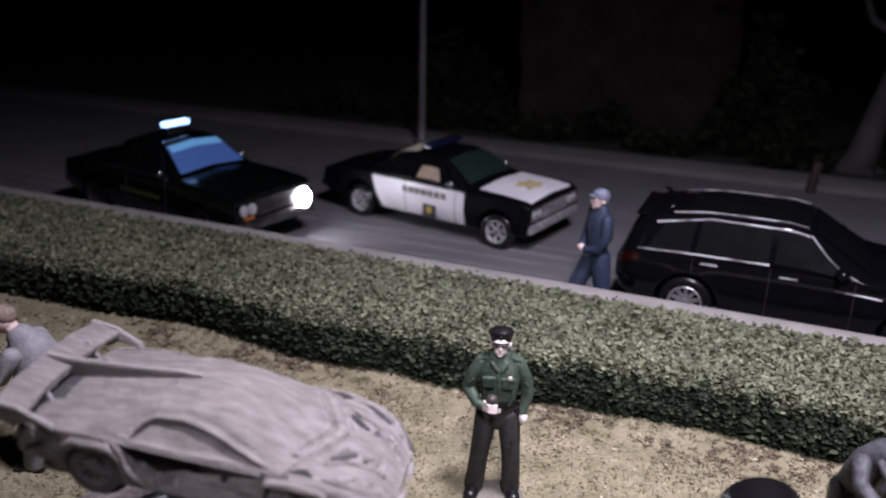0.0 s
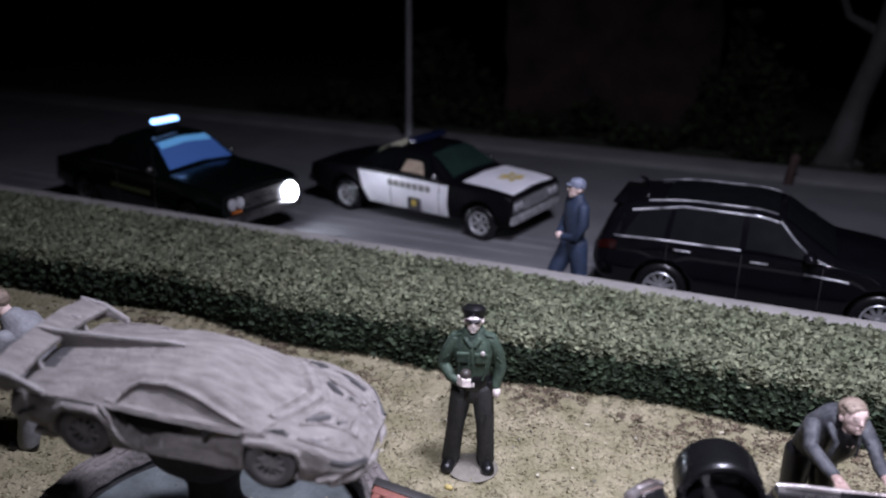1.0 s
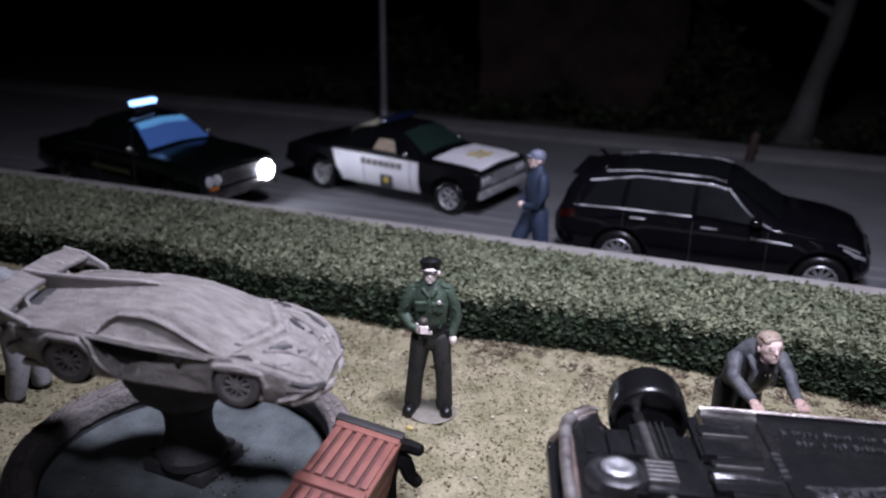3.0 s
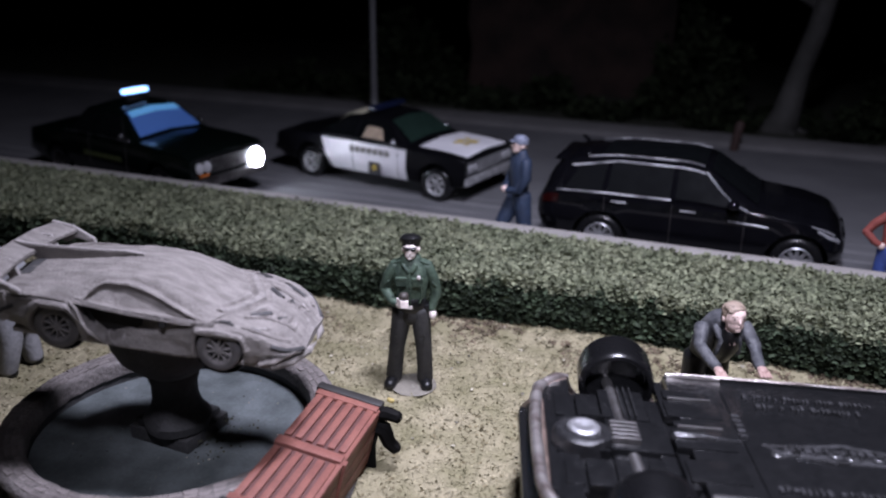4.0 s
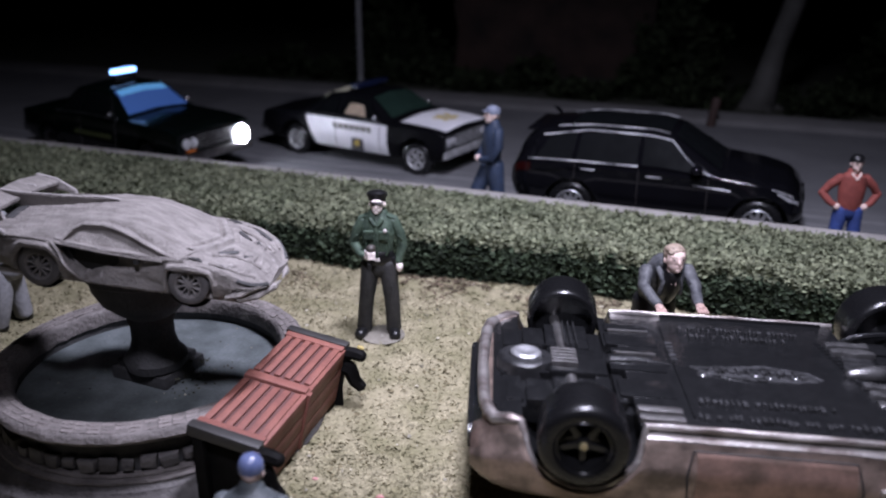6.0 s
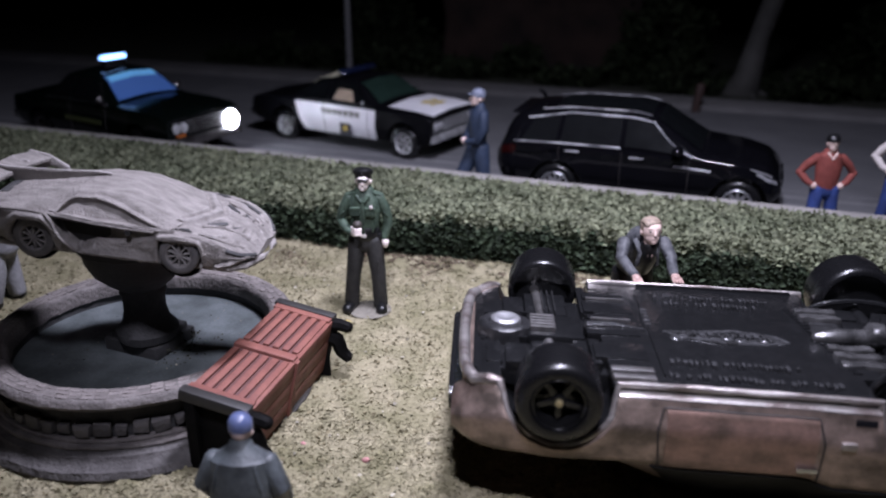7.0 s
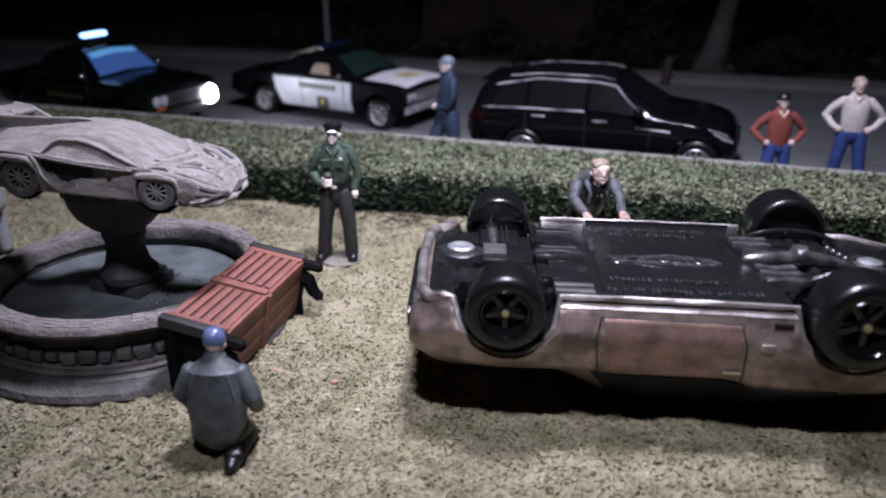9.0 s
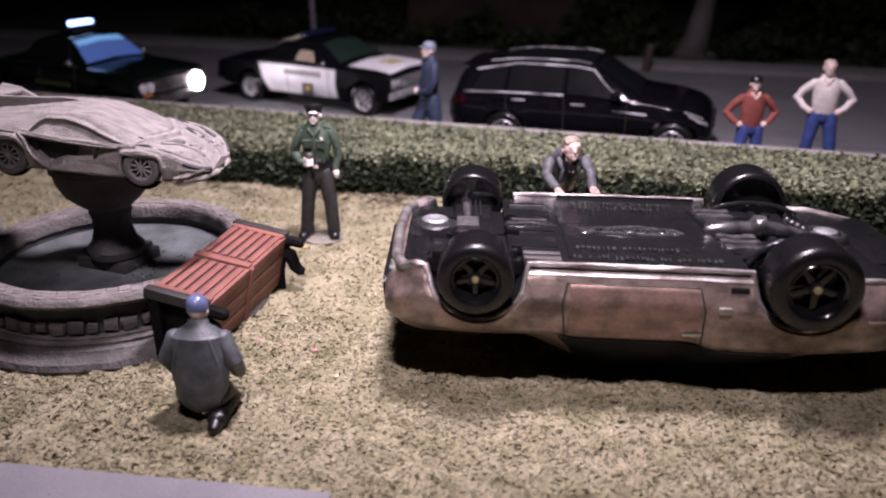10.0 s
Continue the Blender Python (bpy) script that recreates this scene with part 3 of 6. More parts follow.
for ob in (leaves, side_leaves):
    for key in ("label", "category"):
        if key in ob:
            del ob[key]
    ob.parent = hedge

# ---- far side of the road ----
def bush(name, x, y, z, rx, ry, h, n, label, size=0.16, seed=0):
    g = np.random.default_rng(seed)
    d = g.normal(size=(n, 3))
    d /= np.linalg.norm(d, axis=1)[:, None]
    d[:, 2] = np.abs(d[:, 2])
    r = np.array([0.72 + 0.55 * noise.noise(Vector(q) * 2.2 + Vector((seed, 0, 0))) for q in d]) * g.uniform(0.5, 1, n) ** 0.4
    pts = d * r[:, None] * np.array([rx, ry, h]) + np.array([x, y, z])
    return crumbs(name, pts, size, WOODS, label, "bush", up=0.8)


k = 0
for x in np.arange(-12, 13, 1.55):
    q = road_frame(x, 11.4 + 0.5 * math.sin(x * 2.1))
    bush("bush", q.x, q.y, -0.15, 1.1, 0.7, 0.75 + 0.25 * math.sin(x * 1.7), 900, "low dark green bush behind the pavement", seed=k)
    k += 1
for x, y, h, r in ((3.0, 24.0, 3.4, 1.5), (-5.6, 26.5, 3.0, 1.8), (9.0, 25.0, 3.0, 1.9)):
    bush("shrub", x, y, -0.15, r, 1.2, h, 2600, "tall dark shrub in the shadow", 0.2, seed=k)
    k += 1

bm = bmesh.new()
box(bm, -3.6, 2.4, 26.4, 27.0, -0.3, 9, 0.1)
bmesh.ops.subdivide_edges(bm, edges=bm.edges, cuts=12, use_grid_fill=True)
roughen(bm, 0.14, 1.3)
tagged(part("backdrop_wall", bm, PLASTER), "mottled brown wall in the dark distance", "wall", kind="structure")

tree = thing("tree", P(5.15, 22.7, -0.15), "pale leaning tree trunk in the shadow", "tree")
bm = bmesh.new()
tube(bm, [(-0.15, 0, -0.1), (0, 0, 0.5), (0.16, 0, 1.5), (0.45, 0.05, 2.6), (0.62, 0.1, 3.8), (1.0, 0.2, 6.0), (1.2, 0.2, 8.0)], [0.46, 0.33, 0.27, 0.25, 0.24, 0.2, 0.13], segs=16)
for k in range(5):
    a = 1.25 * k
    tube(bm, [(0, 0, 0.15), (0.4 * math.cos(a), 0.4 * math.sin(a), 0.02), (0.65 * math.cos(a), 0.65 * math.sin(a), -0.08)], [0.16, 0.12, 0.05], segs=8)
roughen(bm, 0.05, 3)
part("trunk", bm, BARK, tree)
for k, (dx, dz) in enumerate(((-1.6, 4.6), (1.9, 6.6), (-0.9, 7.4), (2.2, 8.4))):
    bm = bmesh.new()
    tube(bm, [(0.5 + 0.1 * k, 0.1, 3.0 + k), (0.5 + dx * 0.5, 0.2, 3.4 + k), (0.8 + dx, 0.3, dz)], [0.13, 0.09, 0.05], segs=8)
    roughen(bm, 0.03, 4)
    part("branch", bm, BARK, tree)
g = np.random.default_rng(77)
d = g.normal(size=(5000, 3)) * np.array([1.7, 1.3, 1.0]) + np.array([1.0, 0.2, 8.2])
crown = crumbs("crown", d, 0.22, WOODS, "", "", up=0.7)
for key in ("label", "category"):
    if key in crown:
        del crown[key]
crown.parent = tree

lamp = thing("street_lamp", P(-5.3, 21.9, -0.1), "slim grey street lamp pole by the pavement", "street lamp")
bm = bmesh.new()
lathe(bm, [(0.17, 0), (0.17, 0.12), (0.11, 0.18), (0.085, 0.5), (0.075, 4.0), (0.06, 9.0), (0.0, 9.02)], 16)
part("pole", bm, POLE, lamp)
bm = bmesh.new()
tube(bm, [(0, 0, 8.9), (0.1, -0.4, 9.3), (0.2, -1.2, 9.45)], [0.05, 0.045, 0.04])
part("arm", bm, POLE, lamp)
bm = bmesh.new()
ball(bm, (0.24, -1.5, 9.42), (0.16, 0.36, 0.09))
part("lamp_head", bm, POLE, lamp)

hydrant = thing("post", P(3.75, 20.6, -0.35), "short rusty iron post beside the road", "post")
bm = bmesh.new()
tube(bm, [(0, 0, 0), (0.03, 0, 0.4), (0.08, 0, 0.75)], [0.12, 0.1, 0.11])
box(bm, -0.16, 0.16, -0.16, 0.16, 0, 0.08, 0.02)
part("shaft", bm, RUST, hydrant)


# ---- fountain ----
fountain = thing("fountain", P(-2.28, 6.12, 0), "round grey stone fountain basin with brick band on the lawn", "fountain")
bm = bmesh.new()
lathe(bm, [(1.15, -0.03), (1.54, -0.03), (1.565, 0.02), (1.54, 0.075), (1.47, 0.10), (1.44, 0.12), (1.43, 0.145), (1.38, 0.16), (1.36, 0.185), (1.15, 0.185)], 96, close=True)
roughen(bm, 0.012, 5)
# darker copy of the grey stone: the foot's dimmer light is painted in
part("base", bm, material("dim_foot_stone", (0.098, 0.09, 0.086), 0.8, spots=(0.042, 0.038, 0.036), scale=4.0, amount=0.75, fine=26, bump=0.9, depth=0.022), fountain, "moulded stone foot of the basin")
bm = bmesh.new()
lathe(bm, [(1.17, 0.15), (1.255, 0.15), (1.245, 0.53), (1.17, 0.53)], 96, close=True)
# dark stone here: the rim's shade is put into the wall's colour
part("basin_wall", bm, DARKSTONE, fountain)
bm = bmesh.new()
lathe(bm, [(1.15, 0.47), (1.24, 0.49), (1.365, 0.535), (1.395, 0.57), (1.38, 0.61), (1.355, 0.63), (1.27, 0.637), (1.19, 0.63), (1.165, 0.615), (1.15, 0.585)], 120, close=True)
roughen(bm, 0.012, 11)
part("rim", bm, STONE, fountain, "worn stone rim with carved rings")
# courses of small blocks along the rim's top
blocks = []
for k in range(5):
    bm = bmesh.new()
    box(bm, -0.050, 0.050, -0.0255, 0.0255, -0.012, 0.007, 0.006)
    roughen(bm, 0.007, 14, 3.0 * k)
    blocks.append(part("block", bm, RIMSTONE, fountain))
made = 0
for ring, radius in enumerate((1.212, 1.264, 1.317)):
    count = 72 + 3 * ring
    for k in range(count):
        a = 2 * math.pi * (k + 0.5 * (ring % 2)) / count
        ob = blocks[made] if made < 5 else new("block", blocks[(k * 3 + ring) % 5].data)
        made += 1
        ob.parent = fountain
        ob.matrix_local = P(radius * math.cos(a), radius * math.sin(a), 0.631 + 0.002 * math.sin(k * 2.7 + ring), 0, 0, math.degrees(a) - 90 + 2 * math.sin(k * 4.1))
bm = bmesh.new()
lathe(bm, [(0.0, 0.385), (0.6, 0.385), (1.175, 0.385)], 64)
part("water", bm, POOL, fountain, "dark still pool with floating specks")
# plinth and urn in dark stone: shade below the car painted in
bm = bmesh.new()
box(bm, -0.31, 0.31, -0.27, 0.27, 0.38, 0.50, 0.02)
box(bm, -0.26, 0.26, -0.23, 0.23, 0.49, 0.56, 0.02)
roughen(bm, 0.012, 6)
part("plinth", bm, DARKSTONE, fountain, m=P(0, 0.08, 0, 0, 0, -12))
bm = bmesh.new()
lathe(bm, [(0.0, 0.52), (0.27, 0.52), (0.28, 0.60), (0.22, 0.68), (0.19, 0.80), (0.185, 0.92), (0.21, 0.98), (0.20, 1.02), (0.30, 1.10), (0.40, 1.20), (0.455, 1.32), (0.47, 1.42), (0.50, 1.44), (0.49, 1.50), (0.0, 1.51)], 48)
roughen(bm, 0.01, 6)
part("urn", bm, DARKSTONE, fountain, "carved stone urn pedestal, shade painted into its dark colour", m=P(0.04, 0.0, 0))
# stones of the basin wall, and specks on the pool
count = 52
shapes = []
for k in range(4):
    bm = bmesh.new()
    box(bm, -0.070, 0.070, -0.04, 0.035, -0.062, 0.056, 0.018)
    roughen(bm, 0.020, 9, 4.0 * k)
    shapes.append(part("brick", bm, WALLSTONE, fountain))
for k in range(count):
    a = 2 * math.pi * k / count
    ob = shapes[k] if k < 4 else new("brick", shapes[(k * 7) % 4].data)
    ob.parent = fountain
    ob.matrix_local = P(1.285 * math.cos(a), 1.285 * math.sin(a), 0.318 + 0.008 * math.sin(k * 3.1), 2 * math.sin(k * 5.1), 3 * math.sin(k * 7.3), math.degrees(a) - 90 + 3 * math.sin(k * 2.3)) @ Matrix.Diagonal((0.86 + 0.22 * math.sin(k * 1.9), 1, 0.86 + 0.16 * math.sin(k * 4.3), 1))
for z, rr in ((0.222, 1.325), (0.190, 1.375)):
    bm = bmesh.new()
    lathe(bm, [(rr - 0.05, z - 0.02), (rr, z - 0.016), (rr + 0.008, z), (rr, z + 0.016), (rr - 0.05, z + 0.02)], 96)
    roughen(bm, 0.007, 7)
    part("band_moulding", bm, STONE, fountain)
pts = []
for k in range(130):
    a, r = rng.uniform(0, 2 * math.pi), 1.1 * math.sqrt(rng.uniform())
    pts.append((-2.28 + r * math.cos(a), 6.12 + r * math.sin(a), 0.388))
crumbs("pool_dirt", [(x + 0.05, y - 0.03, z) for x, y, z in pts if (x + 2.3) ** 2 + (y - 6.15) ** 2 < 1.0][::4], 0.014, DARKSTONE, "dark bits of dirt floating on the pool", "dirt", up=0.15)
crumbs("pool_specks", pts[::2], 0.013, DEBRIS, "pale specks floating on the pool", "specks", up=0.15)

pts = []
for k in range(420):
    a, q = rng.uniform(-0.9, 0.7), abs(rng.normal()) * 0.13
    pts.append((-2.28 + (0.34 + q) * math.cos(a), 6.2 + (0.3 + q) * math.sin(a), 0.39 + max(0.16 - q, 0) * rng.uniform()))
crumbs("moss_debris", pts[::4], 0.018, material("dark_moss", (0.05, 0.05, 0.03), 0.9, fine=20, per=0.5), "dark mossy debris at the pedestal's foot", "moss", up=0.5)

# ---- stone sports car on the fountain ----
# shade inside the stone car's recesses, put into a dark colour
HOLLOW_SHADE = material("hollow_shade", (0.02, 0.019, 0.019), 0.9, fine=30)
RIMCARVED = material("rim_carved", (0.135, 0.125, 0.12), 0.7, spots=(0.08, 0.074, 0.072), scale=9, amount=0.7, fine=60, bump=0.7, depth=0.015, wear=(0.2, 0.187, 0.18))
WHEELSTONE = material("wheel_stone", (0.10, 0.093, 0.092), 0.7, spots=(0.045, 0.042, 0.043), scale=6, amount=0.7, fine=40, bump=0.6, depth=0.012)
wedge = Shape([
    (-1.1, 0.2, 0.312, 0.378, 0.4, 0.47, 0.38), (-1.04, 0.12, 0.352, 0.438, 0.44, 0.52, 0.4), (-0.8, 0.09, 0.387, 0.478, 0.48, 0.555, 0.38), (-0.55, 0.07, 0.392, 0.523, 0.48, 0.56, 0.35),
    (-0.3, 0.06, 0.357, 0.573, 0.47, 0.53, 0.33), (-0.08, 0.06, 0.327, 0.593, 0.47, 0.505, 0.32), (0.1, 0.06, 0.317, 0.583, 0.47, 0.495, 0.32), (0.3, 0.06, 0.317, 0.528, 0.47, 0.5, 0.34),
    (0.52, 0.06, 0.337, 0.433, 0.47, 0.525, 0.37), (0.66, 0.06, 0.342, 0.398, 0.47, 0.53, 0.38), (0.85, 0.07, 0.315, 0.363, 0.46, 0.515, 0.37), (1, 0.08, 0.25, 0.303, 0.44, 0.485, 0.36),
    (1.08, 0.09, 0.19, 0.235, 0.37, 0.41, 0.29), (1.155, 0.1, 0.14, 0.165, 0.2, 0.23, 0.17)],
    (-0.60, 0.60), 0.16, 0.202)
stone_car = thing("stone_sports_car", P(-2.06, 5.83, 1.565, 0, 5.0, 5.5), "pale grey carved stone sports car with rear wing on the urn", "sculpture")


def soft(a, b, x):
    return min(max((x - a) / (b - a), 0.0), 1.0)


def window_top(c):
    return 3.14 + 0.62 * min(c / 0.12, 1.0) ** 0.5 * (1 - (max(c - 0.30, 0) / 0.70) ** 1.25)


def carving(x, v):
    """Sunken windows, vents and slots, and raised frames, cut into the stone skin."""
    d = 0.0
    u = (x + 0.40) / 0.92
    if -0.06 < u < 1.05:
        c = min(max(u, 0.0), 1.0)
        top = window_top(c)
        inside = min((v - 3.12) * 0.28, (top - v) * 0.28, c * 0.92, (1 - c) * 0.92)
        s = soft(-0.012, 0.03, inside)
        d += -0.026 * s * s * (3 - 2 * s) - 0.016 * soft(0.05, 0.012, inside) * s * soft(top - 0.30, top - 0.1, v) + 0.016 * soft(-0.045, -0.018, inside) * (1 - s)
        d += 0.004 * s * math.sin(34 * x + 5 * v) * soft(0.5, 0.0, c)
    # the deep recess behind the door, and a small round hole
    start = -0.46 + 0.10 * (3.0 - v)
    if start < x < 0.44 and 0.95 < v < 3.06:
        s = min((x - start) / ((0.62 - start) * max(soft(0.9, 3.0, v), 0.05)), 1.0)
        d -= 0.24 * soft(0.0, 0.02, x - start) * (1 - s) ** 1.7 * soft(3.05, 2.95, v) * soft(1.0, 1.2, v)
        d -= 0.05 * math.sin(math.pi * (v - 0.95) / 2.11) * soft(0.0, 0.05, x - start) * soft(0.44, 0.2, x)
        d += 0.028 * soft(1.55, 1.15, v) * soft(0.0, 0.1, x - start) * soft(0.44, 0.3, x)
    d -= 0.03 * soft(0.03, 0.018, math.hypot(x - 0.16, (v - 2.82) * 0.19))
    # deck ridges, roof seam and screen edge
    if -1.05 < x < -0.1:
        for k in (4.30, 4.62):
            d += 0.007 * soft(0.06, 0.02, abs(v - k)) * soft(-1.05, -0.95, x) * soft(-0.1, -0.16, x)
        if -0.85 < x < -0.3 and 4.66 < v:
            d -= 0.004 * soft(0.25, 0.6, ((x + 0.85) / 0.11) % 1.0)
    if v > 4.05:
        bend = 0.46 + 0.23 * (v - 4.0) ** 0.7
        d += -0.026 * soft(0.024, 0.008, abs(x - bend)) * (0.35 + 0.65 * soft(4.1, 4.4, v)) + 0.020 * soft(0.04, 0.015, abs(x - bend - 0.06)) - 0.02 * soft(0.03, 0.012, abs(x - bend - 0.12)) * soft(4.2, 4.4, v)
        # bonnet vents and lamps
        if 4.2 < v < 4.75:
            m = 0.80 + 0.34 * (v - 4.45)
            d += -0.034 * soft(0.0, 0.02, x - m + 0.06) * soft(0.06, 0.0, x - m) * soft(0.22, 0.17, abs(v - 4.47))
        for k in (0.93, 1.02):
            d += -0.018 * soft(0.02, 0.008, abs(x - k)) * soft(0.16, 0.1, abs(v - 4.62))
    if 3.35 < v < 4.2:
        m = 0.80 + 0.25 * (v - 3.4)
        d += -0.022 * soft(0.075, 0.055, abs(x - m)) * soft(3.35, 3.45, v) * soft(4.2, 4.05, v)
    # front openings
    if x > 0.9:
        d += -0.05 * soft(0.93, 1.0, x) * soft(0.26, 0.18, abs(v - 1.75))
        d += 0.016 * soft(0.95, 1.02, x) * soft(0.10, 0.05, abs(v - 2.25))
        d += -0.045 * soft(0.98, 1.04, x) * soft(0.18, 0.12, abs(v - 2.66))
    # wing swellings over the wheels
    for a in (-0.60, 0.60):
        r = math.hypot(x - a, (v - 1.2) * 0.16)
        d += 0.018 * soft(0.27, 0.2, r) if v < 3.2 else 0.0
    p = Vector((x * 9, v * 3, 1.7))
    return d + 0.005 * noise.noise(p) + 0.003 * noise.noise(p * 3.3) + 0.001 * noise.noise(Vector((x * 40, v * 6, 3.1)))


part("body", wedge.body(carving, 300, 5), [CARVED, CARVED], stone_car)


def stone_rib(name, pts, s, r, off=0.004, mat=None):
    bm = wedge.seam(pts, s, r, off, 6)
    roughen(bm, 0.003, 30)
    part(name, bm, mat or CARVED, stone_car)


for s in (1, -1):
    loop = [(-0.40 + 0.92 * c, window_top(c) + 0.03) for c in (0.0, 0.02, 0.06, 0.12, 0.18, 0.3, 0.45, 0.6, 0.75, 0.88, 0.97, 1.0)]
    stone_rib("window_frame", loop + [(0.2, 3.09), (-0.1, 3.09), (-0.40, 3.10), (-0.40, 3.17)], s, 0.011, 0.008)
    stone_rib("belt_edge", [(-0.48, 3.02), (0.0, 3.0), (0.40, 2.98)], s, 0.010, 0.006)
    stone_rib("screen_pillar", [(0.52, 3.16), (0.56, 3.7), (0.60, 4.1)], s, 0.009, 0.004)
    stone_rib("cowl_blade", [(0.53, 4.05), (0.64, 4.35), (0.71, 4.7), (0.73, 5)], s, 0.008, 0.006)
    stone_rib("haunch_crease", [(-1.04, 3.2), (-0.8, 3.08), (-0.5, 3.02)], s, 0.012, 0.006)
    # vents, slots and slits in dark stone: their shade is in the colour
    stone_rib("rear_vent", [(-0.90, 2.5), (-0.99, 2.2), (-1.04, 1.8)], s, 0.016, 0.0, DARKSTONE)
    stone_rib("nose_slot", [(0.97, 2.75), (1.06, 2.72), (1.13, 2.75), (1.15, 2.8)], s, 0.020, -0.002, DARKSTONE)
    stone_rib("bonnet_slit", [(0.93, 4.54), (0.98, 4.70)], s, 0.015, -0.010, DARKSTONE)
    stone_rib("bonnet_vent", [(0.75, 4.34), (0.80, 4.44), (0.87, 4.62)], s, 0.020, -0.014, DARKSTONE)
    stone_rib("bonnet_ridge", [(0.72, 4.16), (0.84, 4.34), (0.98, 4.46), (1.06, 4.44)], s, 0.016, 0.002)
    stone_rib("lamp_brow", [(0.74, 3.55), (0.86, 3.50), (0.98, 3.62), (1.06, 3.9)], s, 0.013, 0.002)
    stone_rib("lamp_shadow", [(0.80, 3.74), (0.90, 3.70), (0.99, 3.80)], s, 0.014, -0.012, DARKSTONE)
for s in (1, -1):
    q, r = wedge.out(0.18, 2.80, s, 0.004), wedge.out(0.18, 2.80, s, -0.03)
    bm = bmesh.new()
    tube(bm, [r, q], 0.024, segs=12, caps=False)
    part("door_hole", bm, HOLLOW_SHADE, stone_car)
for s in (1, -1):
    # dark sheets give intake and wheel wells their painted shade
    part("side_intake", wedge.patch(-0.47, 0.0, 1.20, 2.99, sides=(s,), off=-0.105, nx=40, nv=24), HOLLOW_SHADE, stone_car, "deep intake behind the door, its shade painted dark")
    for x in (-0.60, 0.60):
        bm = bmesh.new()
        lathe(bm, [(0.0, s * 0.40), (0.20, s * 0.40), (0.205, s * 0.46)], 28, axis="y", m=Matrix.Translation((x, 0, 0.16)))
        part("wheel_well", bm, HOLLOW_SHADE, stone_car)
# dark patch on the tail: shade of a gap, with nothing cut
part("tail_hollow", wedge.patch(-1.03, -0.93, 4.35, 5, off=0.004, nx=6), DARKSTONE, stone_car)
bm = bmesh.new()
box(bm, -0.98, 0.98, -0.45, 0.45, 0.035, 0.085, 0.02)
part("floor_pan", bm, CARVED, stone_car)
for s in (1, -1):
    part("sill_ridge", wedge.seam([(-0.36, 1.02), (0.38, 1.02)], s, 0.012, 0.006), CARVED, stone_car)
for s in (1, -1):
    for x in (-0.60, 0.60):
        bm = bmesh.new()
        tube(bm, [wedge.out(x + 0.201 * math.sin(radians(a)), 1.05, s, 0.004) for a in range(-88, 89, 11)], 0.012, segs=6)
        part("arch_lip", bm, CARVED, stone_car)
    part("flank_fin", wedge.seam([(-0.47, 3.0), (-0.38, 2.2), (-0.27, 1.2)], s, 0.016, 0.006), CARVED, stone_car)
bm = bmesh.new()
lip = [(0.98, -0.46, 0.075), (1.09, -0.36, 0.075), (1.165, -0.16, 0.08), (1.185, 0, 0.08), (1.165, 0.16, 0.08), (1.09, 0.36, 0.075), (0.98, 0.46, 0.075)]
tube(bm, lip, 0.03, segs=8)
part("splitter_lip", bm, CARVED, stone_car)
for s in (1, -1):
    bm = bmesh.new()
    tube(bm, [(0.90, s * 0.50, 0.10), (1.0, s * 0.47, 0.12), (1.09, s * 0.36, 0.15), (1.145, s * 0.22, 0.13)], [0.018, 0.026, 0.024, 0.016], segs=8)
    roughen(bm, 0.008, 14)
    part("splitter_fang", bm, CARVED, stone_car)


def plate(pts, y, t, lean=0.0):
    """A flat upright plate: a polygon of (x, z) with a thickness along y."""
    bm = bmesh.new()
    sides = [[bm.verts.new((x, y + d + lean * (z - pts[0][1]), z)) for x, z in pts] for d in (-t / 2, t / 2)]
    for q in sides:
        bm.faces.new(q)
    n = len(pts)
    for k in range(n):
        bm.faces.new((sides[0][k], sides[0][(k + 1) % n], sides[1][(k + 1) % n], sides[1][k]))
    bmesh.ops.recalc_face_normals(bm, faces=bm.faces)
    bmesh.ops.bevel(bm, geom=bm.edges[:], offset=t * 0.2, segments=2, affect="EDGES")
    return bm


bm = bmesh.new()
box(bm, -1.215, -1.02, -0.56, 0.56, 0.500, 0.535, 0.012)
bmesh.ops.subdivide_edges(bm, edges=bm.edges, cuts=3)
roughen(bm, 0.007, 11)
for v in bm.verts:
    v.co.z += (v.co.x + 1.10) * -0.20 - 0.03 * (v.co.y / 0.56) ** 4
    v.co.x += 0.03 * (v.co.y / 0.56) ** 2
part("wing", bm, CARVED, stone_car)
for s in (1, -1):
    bm = plate([(-1.21, 0.54), (-1.03, 0.515), (-0.84, 0.43), (-0.83, 0.39), (-1.00, 0.42), (-1.08, 0.37), (-1.16, 0.40), (-1.22, 0.47)], s * 0.545, 0.036, s * 0.12)
    roughen(bm, 0.006, 12)
    part("wing_endplate", bm, CARVED, stone_car)
    bm = plate([(-1.20, 0.53), (-1.06, 0.53), (-0.96, 0.36), (-1.06, 0.36)], s * 0.27, 0.03)
    part("wing_strut", bm, CARVED, stone_car)
bm = plate([(-1.2, 0.565), (-1.05, 0.557), (-0.62, 0.575), (-0.30, 0.606), (-0.15, 0.60), (-0.5, 0.51), (-1.0, 0.43)], 0, 0.05)
roughen(bm, 0.005, 12)
part("spine_fin", bm, CARVED, stone_car)
bm = plate([(-1.08, 0.24), (-0.98, 0.40), (-0.92, 0.22), (-1.0, 0.14)], -0.5, 0.05)
part("tail_blade", bm, CARVED, stone_car)
for x in (-0.60, 0.60):
    for s in (1, -1):
        wheel(stone_car, x, s * 0.45, 0.16, 0.172 if x < 0 else 0.162, 0.13, RIMCARVED, 10, side=s, tyre_mat=WHEELSTONE, thin=0.45)

